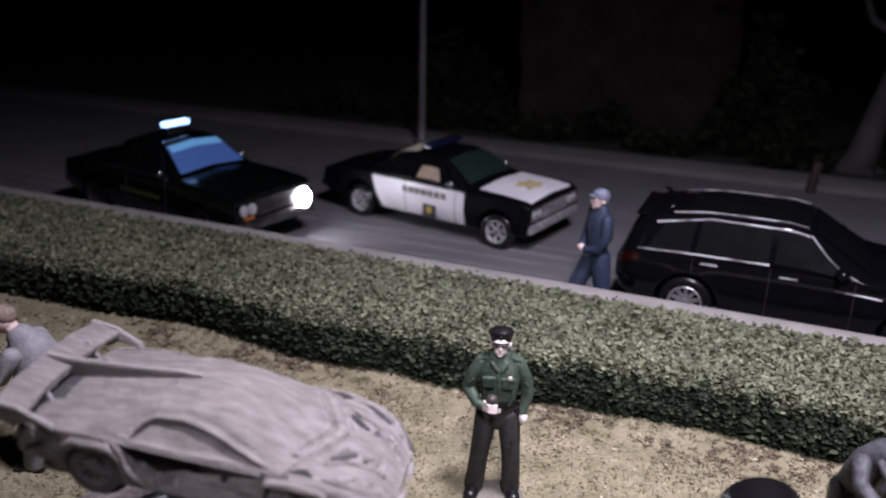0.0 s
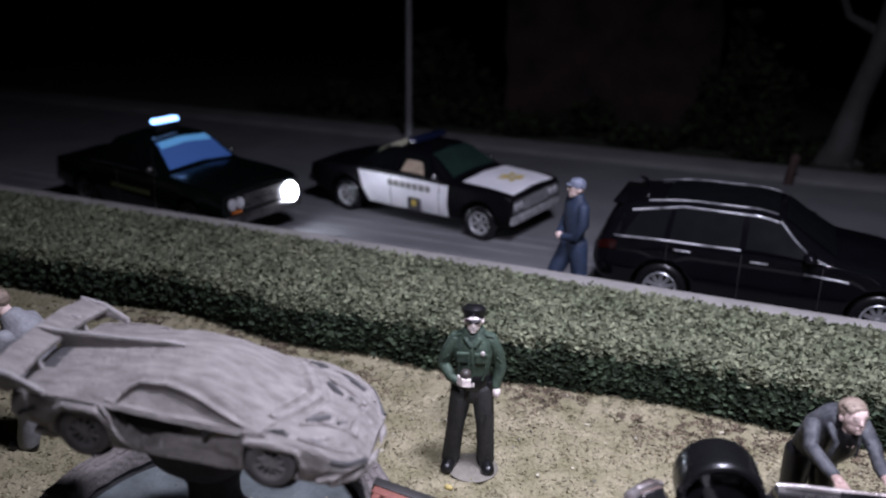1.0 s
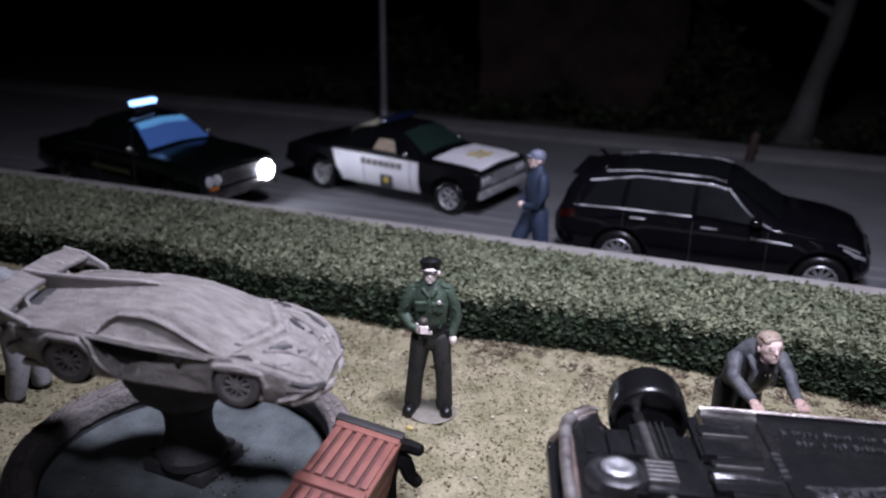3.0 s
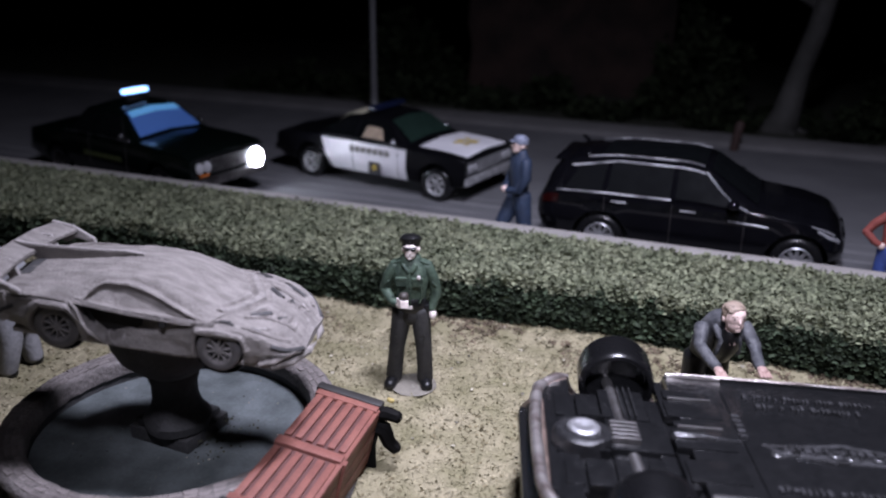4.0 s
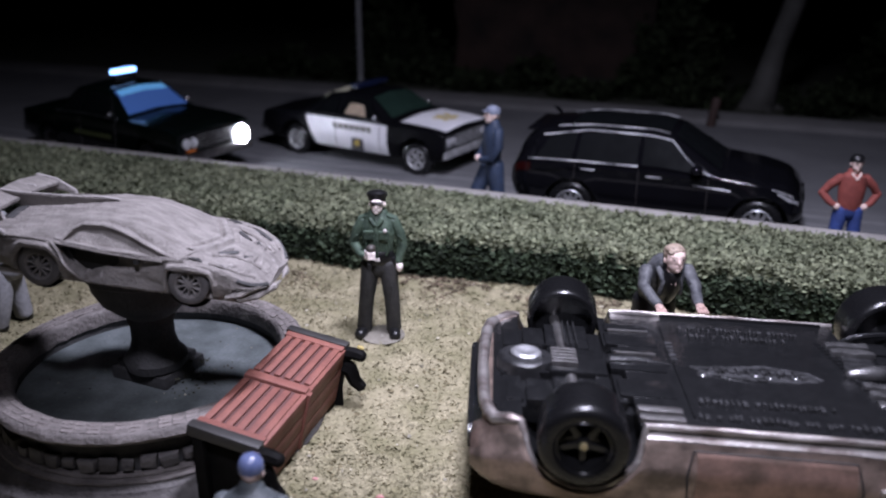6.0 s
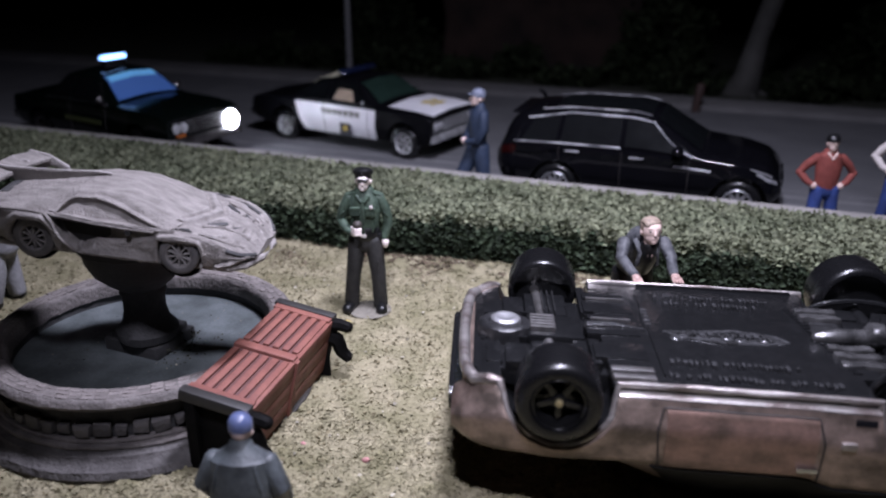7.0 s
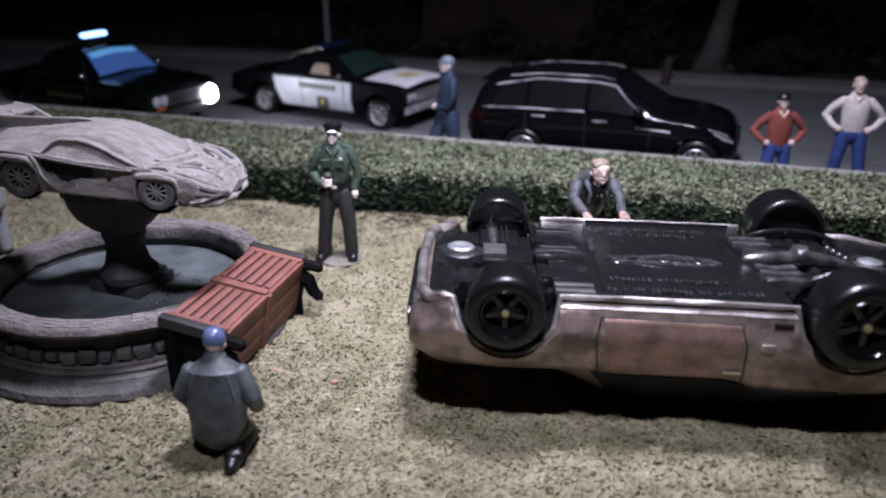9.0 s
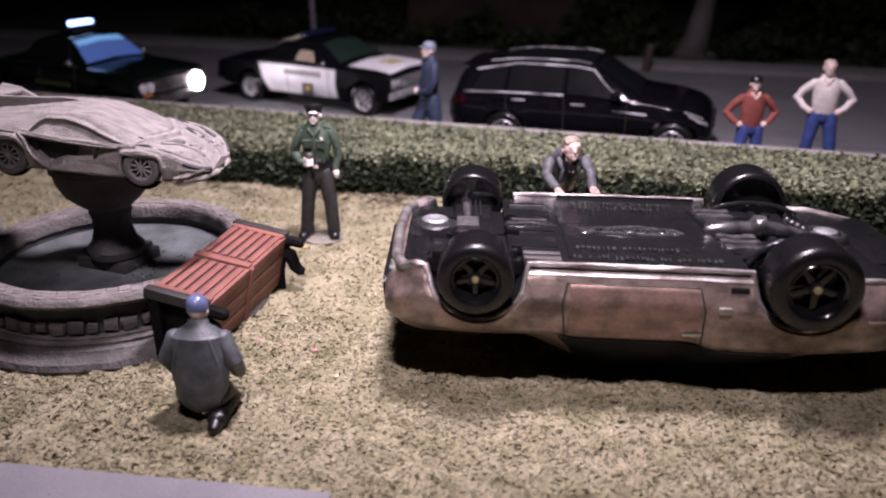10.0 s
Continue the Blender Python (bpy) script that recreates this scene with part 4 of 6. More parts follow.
# ---- fallen bench ----
# blacker copy of the bench black: shade below the caps painted in
BENCH_IRON_SHADE = material("bench_iron_shade", (0.004, 0.004, 0.004), 0.6, spots=(0.009, 0.008, 0.008), spec=0.05, scale=7, amount=0.5, fine=40, bump=0.3, depth=0.008)
bench = thing("garden_bench", P(-0.93, 5.80, 0.0, 0, 0, -4), "toppled red slatted garden bench with black iron ends", "bench")
L = 0.80
LEAN_IN = Matrix.Translation((0.27, 0, 0.6)) @ Matrix.Rotation(radians(13), 4, "Y") @ Matrix.Translation((-0.27, 0, -0.6))
TILT = Matrix.Translation((0, 0, 0.655)) @ Matrix.Rotation(radians(9), 4, "Y")
bm = bmesh.new()
box(bm, -0.27, 0.27, -L, L, -0.05, -0.012, 0.01, m=TILT)
# darker red behind the slats: shade in the gaps put into colour
part("back_panel", bm, material("bench_shadow", (0.09, 0.035, 0.03), 0.7, fine=30), bench)
for y0, y1 in ((-L, -0.03), (0.03, L)):
    for k in range(6):
        x = -0.235 + 0.094 * k
        bm = bmesh.new()
        box(bm, x - 0.030, x + 0.030, y0 + 0.06, y1 - 0.05, -0.02, 0.012, 0.010, m=TILT)
        roughen(bm, 0.003, 12)
        part("slat", bm, BENCH_RED, bench)
for y in (-L + 0.03, 0, L - 0.03):
    bm = bmesh.new()
    box(bm, -0.285, 0.285, y - 0.05, y + 0.05, -0.03, 0.020, 0.012, m=TILT)
    roughen(bm, 0.003, 12)
    part("cross_rail", bm, BENCH_RED, bench)
for k in range(3):
    bm = bmesh.new()
    box(bm, 0.245, 0.295, -L + 0.01, L - 0.01, 0.04 + 0.19 * k, 0.04 + 0.19 * k + 0.186, 0.010, m=LEAN_IN)
    roughen(bm, 0.004, 9)
    part("seat_board", bm, BENCH_RED, bench)
bm = bmesh.new()
box(bm, 0.29, 0.315, -0.03, 0.03, 0.03, 0.60, 0.008, m=LEAN_IN)
part("seat_strap", bm, BENCH_RED, bench)
for s in (1, -1):
    bm = bmesh.new()
    y = s * (L + 0.04)
    top = bmesh.new()
    box(top, -0.31, 0.30, y - 0.05, y + 0.05, -0.065, 0.035, 0.02, m=TILT)
    roughen(top, 0.006, 7)
    part("end_cap", top, BENCH_BLACK, bench)
    box(bm, 0.20, 0.31, y - 0.045, y + 0.045, 0.03, 0.58, 0.02, m=LEAN_IN)
    tube(bm, [(0.24, y, 0.54), (0.35, y, 0.545), (0.43, y, 0.53)], [0.07, 0.06, 0.055], segs=8)
    tube(bm, [(0.25, y, 0.40), (0.31, y, 0.38), (0.33, y, 0.32), (0.35, y, 0.26), (0.41, y, 0.21)], [0.08, 0.075, 0.07, 0.065, 0.055], segs=8)
    box(bm, -0.28, -0.18, y - 0.04, y + 0.04, 0.0, 0.66, 0.02)
    roughen(bm, 0.006, 7)
    part("end_frame", bm, BENCH_IRON_SHADE, bench, "black cast-iron bench end")
    # black sheet added in the open end, where there is only shade
    bm = bmesh.new()
    box(bm, -0.26, 0.24, y - s * 0.04 - 0.012, y - s * 0.04 + 0.012, 0.0, 0.58, 0.008)
    part("end_panel", bm, BENCH_IRON_SHADE, bench)

# ---- overturned car ----
muscle = Shape([
    (-2.4, 0.5, 0.685, 0.86, 0.8, 0.95, 0.8), (-2.3, 0.36, 0.805, 0.97, 0.86, 1.04, 0.84), (-1.9, 0.28, 0.865, 1.02, 0.94, 1.1, 0.86), (-1.5, 0.27, 0.885, 1.08, 0.98, 1.13, 0.82),
    (-1, 0.27, 0.915, 1.36, 0.98, 1.1, 0.6), (-0.6, 0.27, 0.915, 1.42, 0.98, 1.08, 0.58), (-0.45, 0.27, 0.835, 1.42, 0.98, 1.075, 0.58), (0.1, 0.27, 0.835, 1.42, 0.98, 1.07, 0.58), (0.45, 0.27, 0.835, 1.3, 0.98, 1.07, 0.61),
    (0.85, 0.27, 0.795, 0.97, 0.98, 1.09, 0.84), (1.3, 0.27, 0.80, 0.98, 0.98, 1.1, 0.82), (1.72, 0.29, 0.78, 0.98, 0.93, 1.06, 0.8), (1.82, 0.31, 0.77, 0.96, 0.88, 1.03, 0.78), (1.92, 0.38, 0.75, 0.93, 0.78, 1.0, 0.76), (1.98, 0.46, 0.73, 0.88, 0.74, 0.95, 0.72), (2.03, 0.53, 0.71, 0.80, 0.68, 0.86, 0.64)],
    (-1.275, 1.275), 0.30, 0.40)
UCAR = P(2.82, 5.98, 1.42, 180, 0, 185.6)
ucar = thing("overturned_car", UCAR, "overturned brown die-cast car with worn silver edges, wheels up", "toy car")
bm = muscle.body()
part("body", bm, [BROWN, CHASSIS], ucar)
SMOKED = material("smoked_window", (0.004, 0.004, 0.005), 0.5, fine=60, bump=0, spec=0.1)
part("windscreen", muscle.patch(0.22, 0.78, 4.1, 5, off=0.012), SMOKED, ucar)
part("rear_window", muscle.patch(-1.38, -1.05, 4.1, 5, off=0.012), SMOKED, ucar)
for s in (1, -1):
    # panes widened over the pillars: the cabin's shade is in their black
    part("side_window", muscle.patch(-1.22, 0.62, 3.04, 3.95, sides=(s,), off=0.014, slant=0.14, slant_b=-0.2, nx=20), SMOKED, ucar)
RUDDY = material("ruddy_metal", (0.245, 0.155, 0.125), 0.38, metal=0.55, spots=(0.10, 0.072, 0.056), scale=6.0, amount=0.9, fine=36, bump=0.35, depth=0.008, low=0.38, high=0.68, stretch=(0.8, 1.2, 1.4))
SEAM = material("seam", (0.015, 0.012, 0.011), 0.7, fine=30, bump=0)
for s in (1, -1):
    part("door_seam", muscle.seam([(0.57, 3.0), (0.60, 2.0), (0.56, 1.36), (-0.47, 1.36), (-0.51, 2.0), (-0.51, 3.0)], s, 0.008, 0.002), SEAM, ucar)
    part("door_skin", muscle.patch(-0.47, 0.54, 1.42, 2.95, sides=(s,), off=0.008, nx=20, nv=12), RUDDY, ucar, "reddish brown worn door")
    part("side_crease", muscle.seam([(-2.2, 2.1), (-1.72, 2.1)], s, 0.014, 0.006), BROWN, ucar)
    bm = bmesh.new()
    c = muscle.out(-0.42, 2.72, s, 0.02)
    box(bm, c.x - 0.07, c.x + 0.07, c.y - 0.02, c.y + 0.02, c.z - 0.02, c.z + 0.02, 0.012)
    part("door_handle", bm, CHROME, ucar)
    # slot is a black patch on the skin, its inner shade painted
    part("sill_slot", muscle.patch(-0.84, -0.70, 1.30, 1.42, sides=(s,), off=0.006, nx=6), SMOKED, ucar)
    bm = bmesh.new()
    c = muscle.out(-0.66, 1.9, s, 0.01)
    box(bm, c.x - 0.05, c.x + 0.05, c.y - 0.02, c.y + 0.02, c.z - 0.03, c.z + 0.03, 0.012)
    part("side_vent", bm, WORN, ucar)
    # the worn lip along sill and arches
    line = []
    for x in np.concatenate([np.linspace(-2.25, -1.69, 8), np.linspace(-1.672, -0.878, 30), np.linspace(-0.86, 0.86, 14), np.linspace(0.878, 1.672, 30), np.linspace(1.69, 1.85, 8)]):
        q = muscle.out(float(x), 1.02, s, 0.006)
        q.z -= 0.046 * min(max((0.90 - abs(x)) / 0.04, 0), 1)
        line.append(q)
    bm = bmesh.new()
    tube(bm, line, [0.026 if p.x < 1.66 else 0.026 + 0.022 * min((p.x - 1.66) / 0.1, 1) for p in line], segs=8)
    roughen(bm, 0.010, 10)
    part("sill_lip", bm, WORN, ucar, "bright worn metal edge")
    part("sill_band", muscle.patch(-0.86, 0.86, 1.02, 1.15, sides=(s,), off=0.012, nx=40, nv=5), WORN, ucar)
# front lip round the nose
tip = muscle.out(1.85, 1.02, 1, 0.006)
side = [tip, Vector((1.90, 0.76, 0.335)), Vector((1.935, 0.58, 0.34)), Vector((1.95, 0.30, 0.34))]
line = side + [Vector((1.955, 0, 0.34))] + [Vector((p.x, -p.y, p.z)) for p in side[::-1]]
bm = bmesh.new()
tube(bm, line, 0.048, segs=10)
roughen(bm, 0.010, 10)
part("front_lip", bm, WORN, ucar)
bm = bmesh.new()
box(bm, 1.84, 1.95, -0.74, 0.74, 0.35, 0.52, 0.04)
roughen(bm, 0.012, 6)
part("front_valance", bm, BROWN, ucar)
bm = bmesh.new()
box(bm, 1.95, 2.06, -0.66, 0.66, 0.50, 0.68, 0.04)
roughen(bm, 0.02, 6)
part("grille", bm, CHASSIS, ucar)
for s in (1, -1):
    bm = bmesh.new()
    lathe(bm, [(0.10, 0), (0.10, 0.05), (0.0, 0.07)], 20, m=Matrix.Translation((2.0, s * 0.64, 0.59)) @ Matrix.Rotation(radians(90), 4, "Y"))
    part("headlamp", bm, CHASSIS, ucar)
bm = bmesh.new()
box(bm, -2.46, -2.36, -0.86, 0.86, 0.42, 0.56, 0.03)
part("rear_bumper", bm, WORN, ucar)

# the underside
chassis = None
bm = bmesh.new()
box(bm, -0.86, 0.90, -0.965, 0.965, 0.235, 0.33, 0.02)
chassis = part("chassis_plate", bm, CHASSIS, ucar, "black plastic chassis with raised lettering")


def under(name, b, mat=CHASSIS, bevel=0.021, m=None):
    bm = bmesh.new()
    box(bm, *b, bevel, m=m)
    return part(name, bm, mat, ucar)


under("front_pan", (0.86, 1.88, -0.66, 0.66, 0.32, 0.46))
under("front_tray", (1.66, 1.89, -0.78, 0.78, 0.335, 0.46), bevel=0.05)
under("axle_saddle", (1.10, 1.44, -0.74, 0.74, 0.285, 0.42), bevel=0.03)
under("engine_block", (1.02, 1.46, -0.24, 0.18, 0.235, 0.40), bevel=0.03)
under("rear_pan", (-2.36, -0.86, -0.70, 0.70, 0.31, 0.44))
under("rear_tray", (-2.36, -1.69, -0.84, 0.84, 0.325, 0.44))
# flat panels with bright edges on both sides of the engine
for x0, x1, y0, y1, z in ((1.47, 1.64, -0.66, -0.34, 0.262), (1.47, 1.64, 0.22, 0.58, 0.265), (1.66, 1.78, -0.62, -0.32, 0.285), (1.66, 1.80, 0.26, 0.62, 0.285), (1.12, 1.30, 0.22, 0.66, 0.255), (1.38, 1.46, 0.24, 0.66, 0.258),
                          (1.02, 1.12, -0.46, 0.46, 0.262), (0.93, 1.0, 0.30, 0.86, 0.252), (0.93, 1.0, -0.62, -0.20, 0.252), (1.10, 1.22, -0.60, -0.28, 0.262), (1.72, 1.82, -0.22, 0.16, 0.29)):
    under("pan_panel", (x0, x1, y0, y1, z, 0.36), bevel=0.012)
# steps of the floor's front edge, with recessed slots
for y0, y1, x1, z in ((0.28, 0.52, 0.98, 0.226), (-0.16, 0.10, 1.0, 0.222), (-0.56, -0.30, 0.98, 0.226)):
    under("pan_step", (0.60, x1, y0, y1, z, 0.30), bevel=0.012)
for y0, y1 in ((0.56, 0.70), (0.14, 0.22)):
    under("pan_slot", (0.66, 0.96, y0, y1, 0.228, 0.27), bevel=0.008)
    # metal strip stands in for the glint on the plastic edge
    under("slot_edge", (0.64, 0.94, y0 - 0.022, y0, 0.214, 0.25), DULLMETAL, 0.006)
for y in (-0.76, -0.87):
    under("pan_bar", (0.60, 0.90, y - 0.036, y + 0.036, 0.20, 0.26), DULLMETAL, 0.014)
for s in (1, -1):
    under("pan_rib", (1.46, 1.62, s * 0.24 - 0.014, s * 0.24 + 0.014, 0.25, 0.33), bevel=0.006)
for k in range(5):
    under("coil", (1.24, 1.44, -0.17 + 0.055 * k, -0.135 + 0.055 * k, 0.19, 0.28), DULLMETAL, 0.014)
bm = bmesh.new()
tube(bm, [(1.26, -0.95, 0.30), (1.36, 0.95, 0.30)], 0.045, segs=12)
part("front_axle", bm, DULLMETAL, ucar)
bm = bmesh.new()
tube(bm, [(-1.275, -0.95, 0.30), (-1.275, 0.95, 0.30)], 0.06, segs=12)
part("rear_axle", bm, CHASSIS, ucar)
bm = bmesh.new()
lathe(bm, [(0.11, 0.23), (0.13, 0.205), (0.165, 0.20), (0.20, 0.215), (0.215, 0.25), (0.22, 0.36)], 28, m=Matrix.Translation((1.63, -0.07, 0)))
roughen(bm, 0.02, 9)
RIVET = material("bright_rivet", (0.40, 0.40, 0.41), 0.5, metal=0.9, fine=30, bump=0.5, depth=0.012)
part("rivet_boss", bm, material("boss_black", (0.014, 0.014, 0.015), 0.4, fine=30, bump=0.5, depth=0.015), ucar)
bm = bmesh.new()
lathe(bm, [(0.0, 0.178), (0.04, 0.175), (0.075, 0.165), (0.10, 0.165), (0.118, 0.18), (0.125, 0.24)], 28, m=Matrix.Translation((1.63, -0.07, 0)))
part("rivet", bm, RIVET, ucar, "bright flattened metal rivet")
bm = bmesh.new()
lathe(bm, [(0.0, 0.18), (0.06, 0.185), (0.10, 0.20), (0.115, 0.24)], 24, m=Matrix.Translation((-1.74, 0.04, 0)))
part("rivet", bm, RIVET, ucar)
bm = bmesh.new()
lathe(bm, [(0.13, 0.22), (0.17, 0.215), (0.19, 0.24), (0.195, 0.33)], 24, m=Matrix.Translation((-1.74, 0.04, 0)))
roughen(bm, 0.015, 9)
part("rivet_boss", bm, CHASSIS_GLINT, ucar)
# rear underside: toothed edge, ribbed springs, axle housing, inner wheel lips
# worn dark plastic, its highlights painted as a paler metal
SPRING = material("worn_glint_spring", (0.16, 0.157, 0.157), 0.26, metal=0.7, spots=(0.05, 0.05, 0.05), scale=9, amount=0.9, fine=40, bump=0.3, depth=0.01)
under("rear_recess", (-1.02, -0.66, -0.62, 0.58, 0.238, 0.31))
for k in range(20):
    y = 0.56 - 0.058 * k
    x = -0.645 - 0.010 * k
    under("edge_tooth", (x - 0.03 - 0.012 * (k % 3), x + 0.02, y - 0.02, y + 0.016, 0.222, 0.26), bevel=0.006)
for k, y in enumerate((0.50, 0.39, -0.17, -0.29, -0.42)):
    x = -0.70 - 0.10 * (0.5 - y)
    bm = bmesh.new()
    box(bm, x - 0.32, x + 0.02, y - 0.046, y + 0.046, 0.185 + 0.006 * k, 0.28, 0.030)
    bmesh.ops.subdivide_edges(bm, edges=[e for e in bm.edges if e.calc_length() > 0.2], cuts=5)
    roughen(bm, 0.012, 9, 0.3 * k)
    part("spring_bar", bm, SPRING, ucar)
for k in range(3):
    under("spring_step", (-0.98, -0.72 - 0.02 * k, 0.10 + 0.085 * k, 0.17 + 0.085 * k, 0.215 + 0.005 * k, 0.28), CHASSIS_GLINT, 0.014)
bm = bmesh.new()
tube(bm, [(-0.72, 0.0, 0.225), (-0.80, 0.0, 0.21), (-0.90, 0.01, 0.20), (-1.08, 0.03, 0.205), (-1.14, 0.03, 0.18), (-1.19, 0.03, 0.18), (-1.24, 0.03, 0.20), (-1.44, 0.03, 0.22), (-1.56, 0.03, 0.24)], [0.045, 0.062, 0.066, 0.066, 0.105, 0.105, 0.07, 0.06, 0.03], segs=14)
roughen(bm, 0.01, 12)
part("drive_shaft", bm, SPRING, ucar)
for s in (1, -1):
    under("axle_plate", (-1.24, -1.02, s * 0.30 - 0.12, s * 0.30 + 0.12, 0.235, 0.33), bevel=0.03)
    under("axle_brace", (-1.34, -1.26, s * 0.40 - 0.20, s * 0.40 + 0.20, 0.215, 0.32), m=Matrix.Translation((-1.3, s * 0.4, 0)) @ Matrix.Rotation(radians(s * 24), 4, "Z") @ Matrix.Translation((1.3, -s * 0.4, 0)))
bm = bmesh.new()
tube(bm, [(-1.275 + 0.42 * math.cos(radians(a)), -0.74, 0.36 - 0.33 * math.sin(radians(a))) for a in range(10, 171, 16)], 0.028, segs=8)
part("wheel_lip", bm, CHASSIS, ucar)
bm = bmesh.new()
tube(bm, [(-1.275 + 0.44 * math.cos(radians(a)), 0.70, 0.34 - 0.17 * math.sin(radians(a))) for a in range(10, 171, 16)], 0.026, segs=8)
part("wheel_lip", bm, CHASSIS, ucar)
bm = bmesh.new()
tube(bm, [(-1.275 + 0.36 * math.cos(radians(a)), -0.69, 0.36 - 0.27 * math.sin(radians(a))) for a in range(10, 171, 16)], 0.05, segs=8)
part("wheel_tub", bm, CHASSIS, ucar)
for x0, x1, y0, y1, z in ((-1.52, -1.36, 0.24, 0.66, 0.25), (-1.66, -1.54, -0.60, -0.16, 0.262), (-1.50, -1.34, -0.62, -0.22, 0.25), (-1.20, -1.02, 0.46, 0.66, 0.24), (-1.9, -1.66, 0.30, 0.62, 0.285), (-2.1, -1.92, -0.5, 0.3, 0.29)):
    under("pan_panel", (x0, x1, y0, y1, z, 0.36), bevel=0.014)
for k in range(9):
    bm = bmesh.new()
    ball(bm, (-1.54 - 0.022 * k, 0.46 - 0.085 * k, 0.25), (0.03, 0.034, 0.034), 0, 10, 6)
    part("stud", bm, SPRING, ucar)
for s in (1, -1):
    under("floor_ridge", (-0.78, 0.50, s * 0.93 - 0.012, s * 0.93 + 0.012, 0.215, 0.26), bevel=0.006)
under("floor_ridge", (0.515, 0.535, -0.80, 0.80, 0.215, 0.26), bevel=0.006)
bm = bmesh.new()
tube(bm, [(0.98, -0.02, 0.24), (0.80, -0.02, 0.225), (0.56, -0.02, 0.228)], [0.05, 0.04, 0.008], segs=8)
part("gearbox_nose", bm, CHASSIS_GLINT, ucar)
for k in range(3):
    under("axle_rib", (1.21 + 0.045 * k, 1.225 + 0.045 * k, 0.22, 0.66, 0.215, 0.30), CHASSIS_GLINT, 0.006)
# raised lettering that cannot be read, and a flame-like emblem
rngt = random.Random(5)
# marks paler than the plate: their glints are put into the colour
MARK = material("raised_mark", (0.045, 0.045, 0.047), 0.22, spots=(0.012, 0.012, 0.012), scale=14, amount=0.9, fine=40, bump=0.2, depth=0.008, spec=0.7)
for row, (x0, x1, y, h) in enumerate(((-0.40, 0.50, 0.66, 0.085), (-0.34, 0.40, 0.52, 0.09), (-0.46, 0.44, -0.58, 0.09), (-0.50, 0.66, -0.80, 0.09))):
    x = x0
    while x < x1:
        w = rngt.uniform(0.012, 0.034)
        under("raised_mark", (-x - w, -x, y - h / 2 * rngt.uniform(0.2, 1), y + h / 2 * rngt.uniform(0.3, 1), 0.206, 0.24), MARK, 0.006)
        x += w + rngt.choice((0.010, 0.012, 0.016, 0.02, 0.05))
for k in range(5):
    under("raised_mark", (0.50, 0.55, 0.02 + 0.07 * k, 0.06 + 0.07 * k, 0.198, 0.24), MARK, 0.006)
bm = bmesh.new()
tube(bm, [(0.42, 0.10, 0.232), (0.30, 0.0, 0.23), (0.0, -0.06, 0.228), (-0.3, -0.05, 0.23), (-0.5, 0.02, 0.232)], [0.008, 0.016, 0.02, 0.016, 0.008], segs=8)
tube(bm, [(0.42, 0.10, 0.232), (0.2, 0.10, 0.23), (-0.1, 0.16, 0.23), (-0.42, 0.10, 0.232), (-0.5, 0.02, 0.232)], [0.01, 0.018, 0.022, 0.018, 0.01], segs=8)
for v in bm.verts:
    v.co.y -= 0.12
    v.co.z = 0.234 + (v.co.z - 0.232) * 0.9
for k in range(9):
    x = -0.42 + 0.095 * k
    ball(bm, (x, -0.10 + 0.03 * math.sin(k * 2.1), 0.234), (0.052, 0.05, 0.014), 0, 10, 6)
part("emblem", bm, MARK, ucar)
x = -0.34
while x < 0.26:
    w = rngt.uniform(0.02, 0.05)
    under("raised_mark", (x, x + w, -0.12 + rngt.uniform(0, 0.03), -0.02 - rngt.uniform(0, 0.04), 0.204, 0.24), MARK, 0.006)
    x += w + rngt.uniform(0.012, 0.03)
for x, r in ((1.275, 0.30), (-1.275, 0.345)):
    for s in (1, -1):
        wheel(ucar, x + (0.11 if s > 0 and x > 0 else 0), 0.91 if s > 0 else (-0.99 if x > 0 else -1.04), 0.34 if s > 0 else 0.30, r, 0.38, RIM, 5, BRASS, side=s, hollow=True)
# body shaped to the camera's view: skewed in front, rolled and pitched along sills
for ob in ucar.children:
    if ob.name.split(".")[0] != "wheel":
        for v in ob.data.vertices:
            x, y, z = v.co / S
            low = min(max((1.0 - z) / 0.65, 0.0), 1.0)
            v.co.x += 0.055 * (y + 0.9) * min(max(x / 0.9, 0.0), 1.0) * S
            v.co.z += low * (0.062 + 0.042 * y - 0.018 * x) * S

# ---- black off-roader ----
suv_shape = Shape([
    (-2.20, 0.48, 0.80, 0.86, 0.66, 0.78, 0.62), (-2.12, 0.36, 0.95, 1.10, 0.80, 0.90, 0.66), (-1.98, 0.30, 1.0, 1.36, 0.85, 0.93, 0.66), (-1.80, 0.28, 1.01, 1.50, 0.86, 0.95, 0.68),
    (-1.0, 0.27, 1.02, 1.60, 0.88, 0.96, 0.69), (0.0, 0.27, 1.02, 1.60, 0.88, 0.95, 0.69), (0.28, 0.27, 1.01, 1.54, 0.88, 0.95, 0.69), (0.62, 0.27, 1.0, 1.32, 0.88, 0.95, 0.73),
    (1.0, 0.27, 0.99, 1.09, 0.88, 0.96, 0.82), (1.6, 0.28, 0.94, 1.03, 0.86, 0.96, 0.78), (1.95, 0.32, 0.86, 0.95, 0.80, 0.90, 0.70), (2.12, 0.38, 0.76, 0.82, 0.68, 0.80, 0.58), (2.18, 0.46, 0.62, 0.68, 0.56, 0.66, 0.48)],
    (-1.2, 1.58), 0.35, 0.42)


def chrome_line(shape, pts, side, r, parent, name="trim_strip", mat=None):
    return part(name, shape.seam(pts, side, r, 0.012), mat or CHROME, parent)


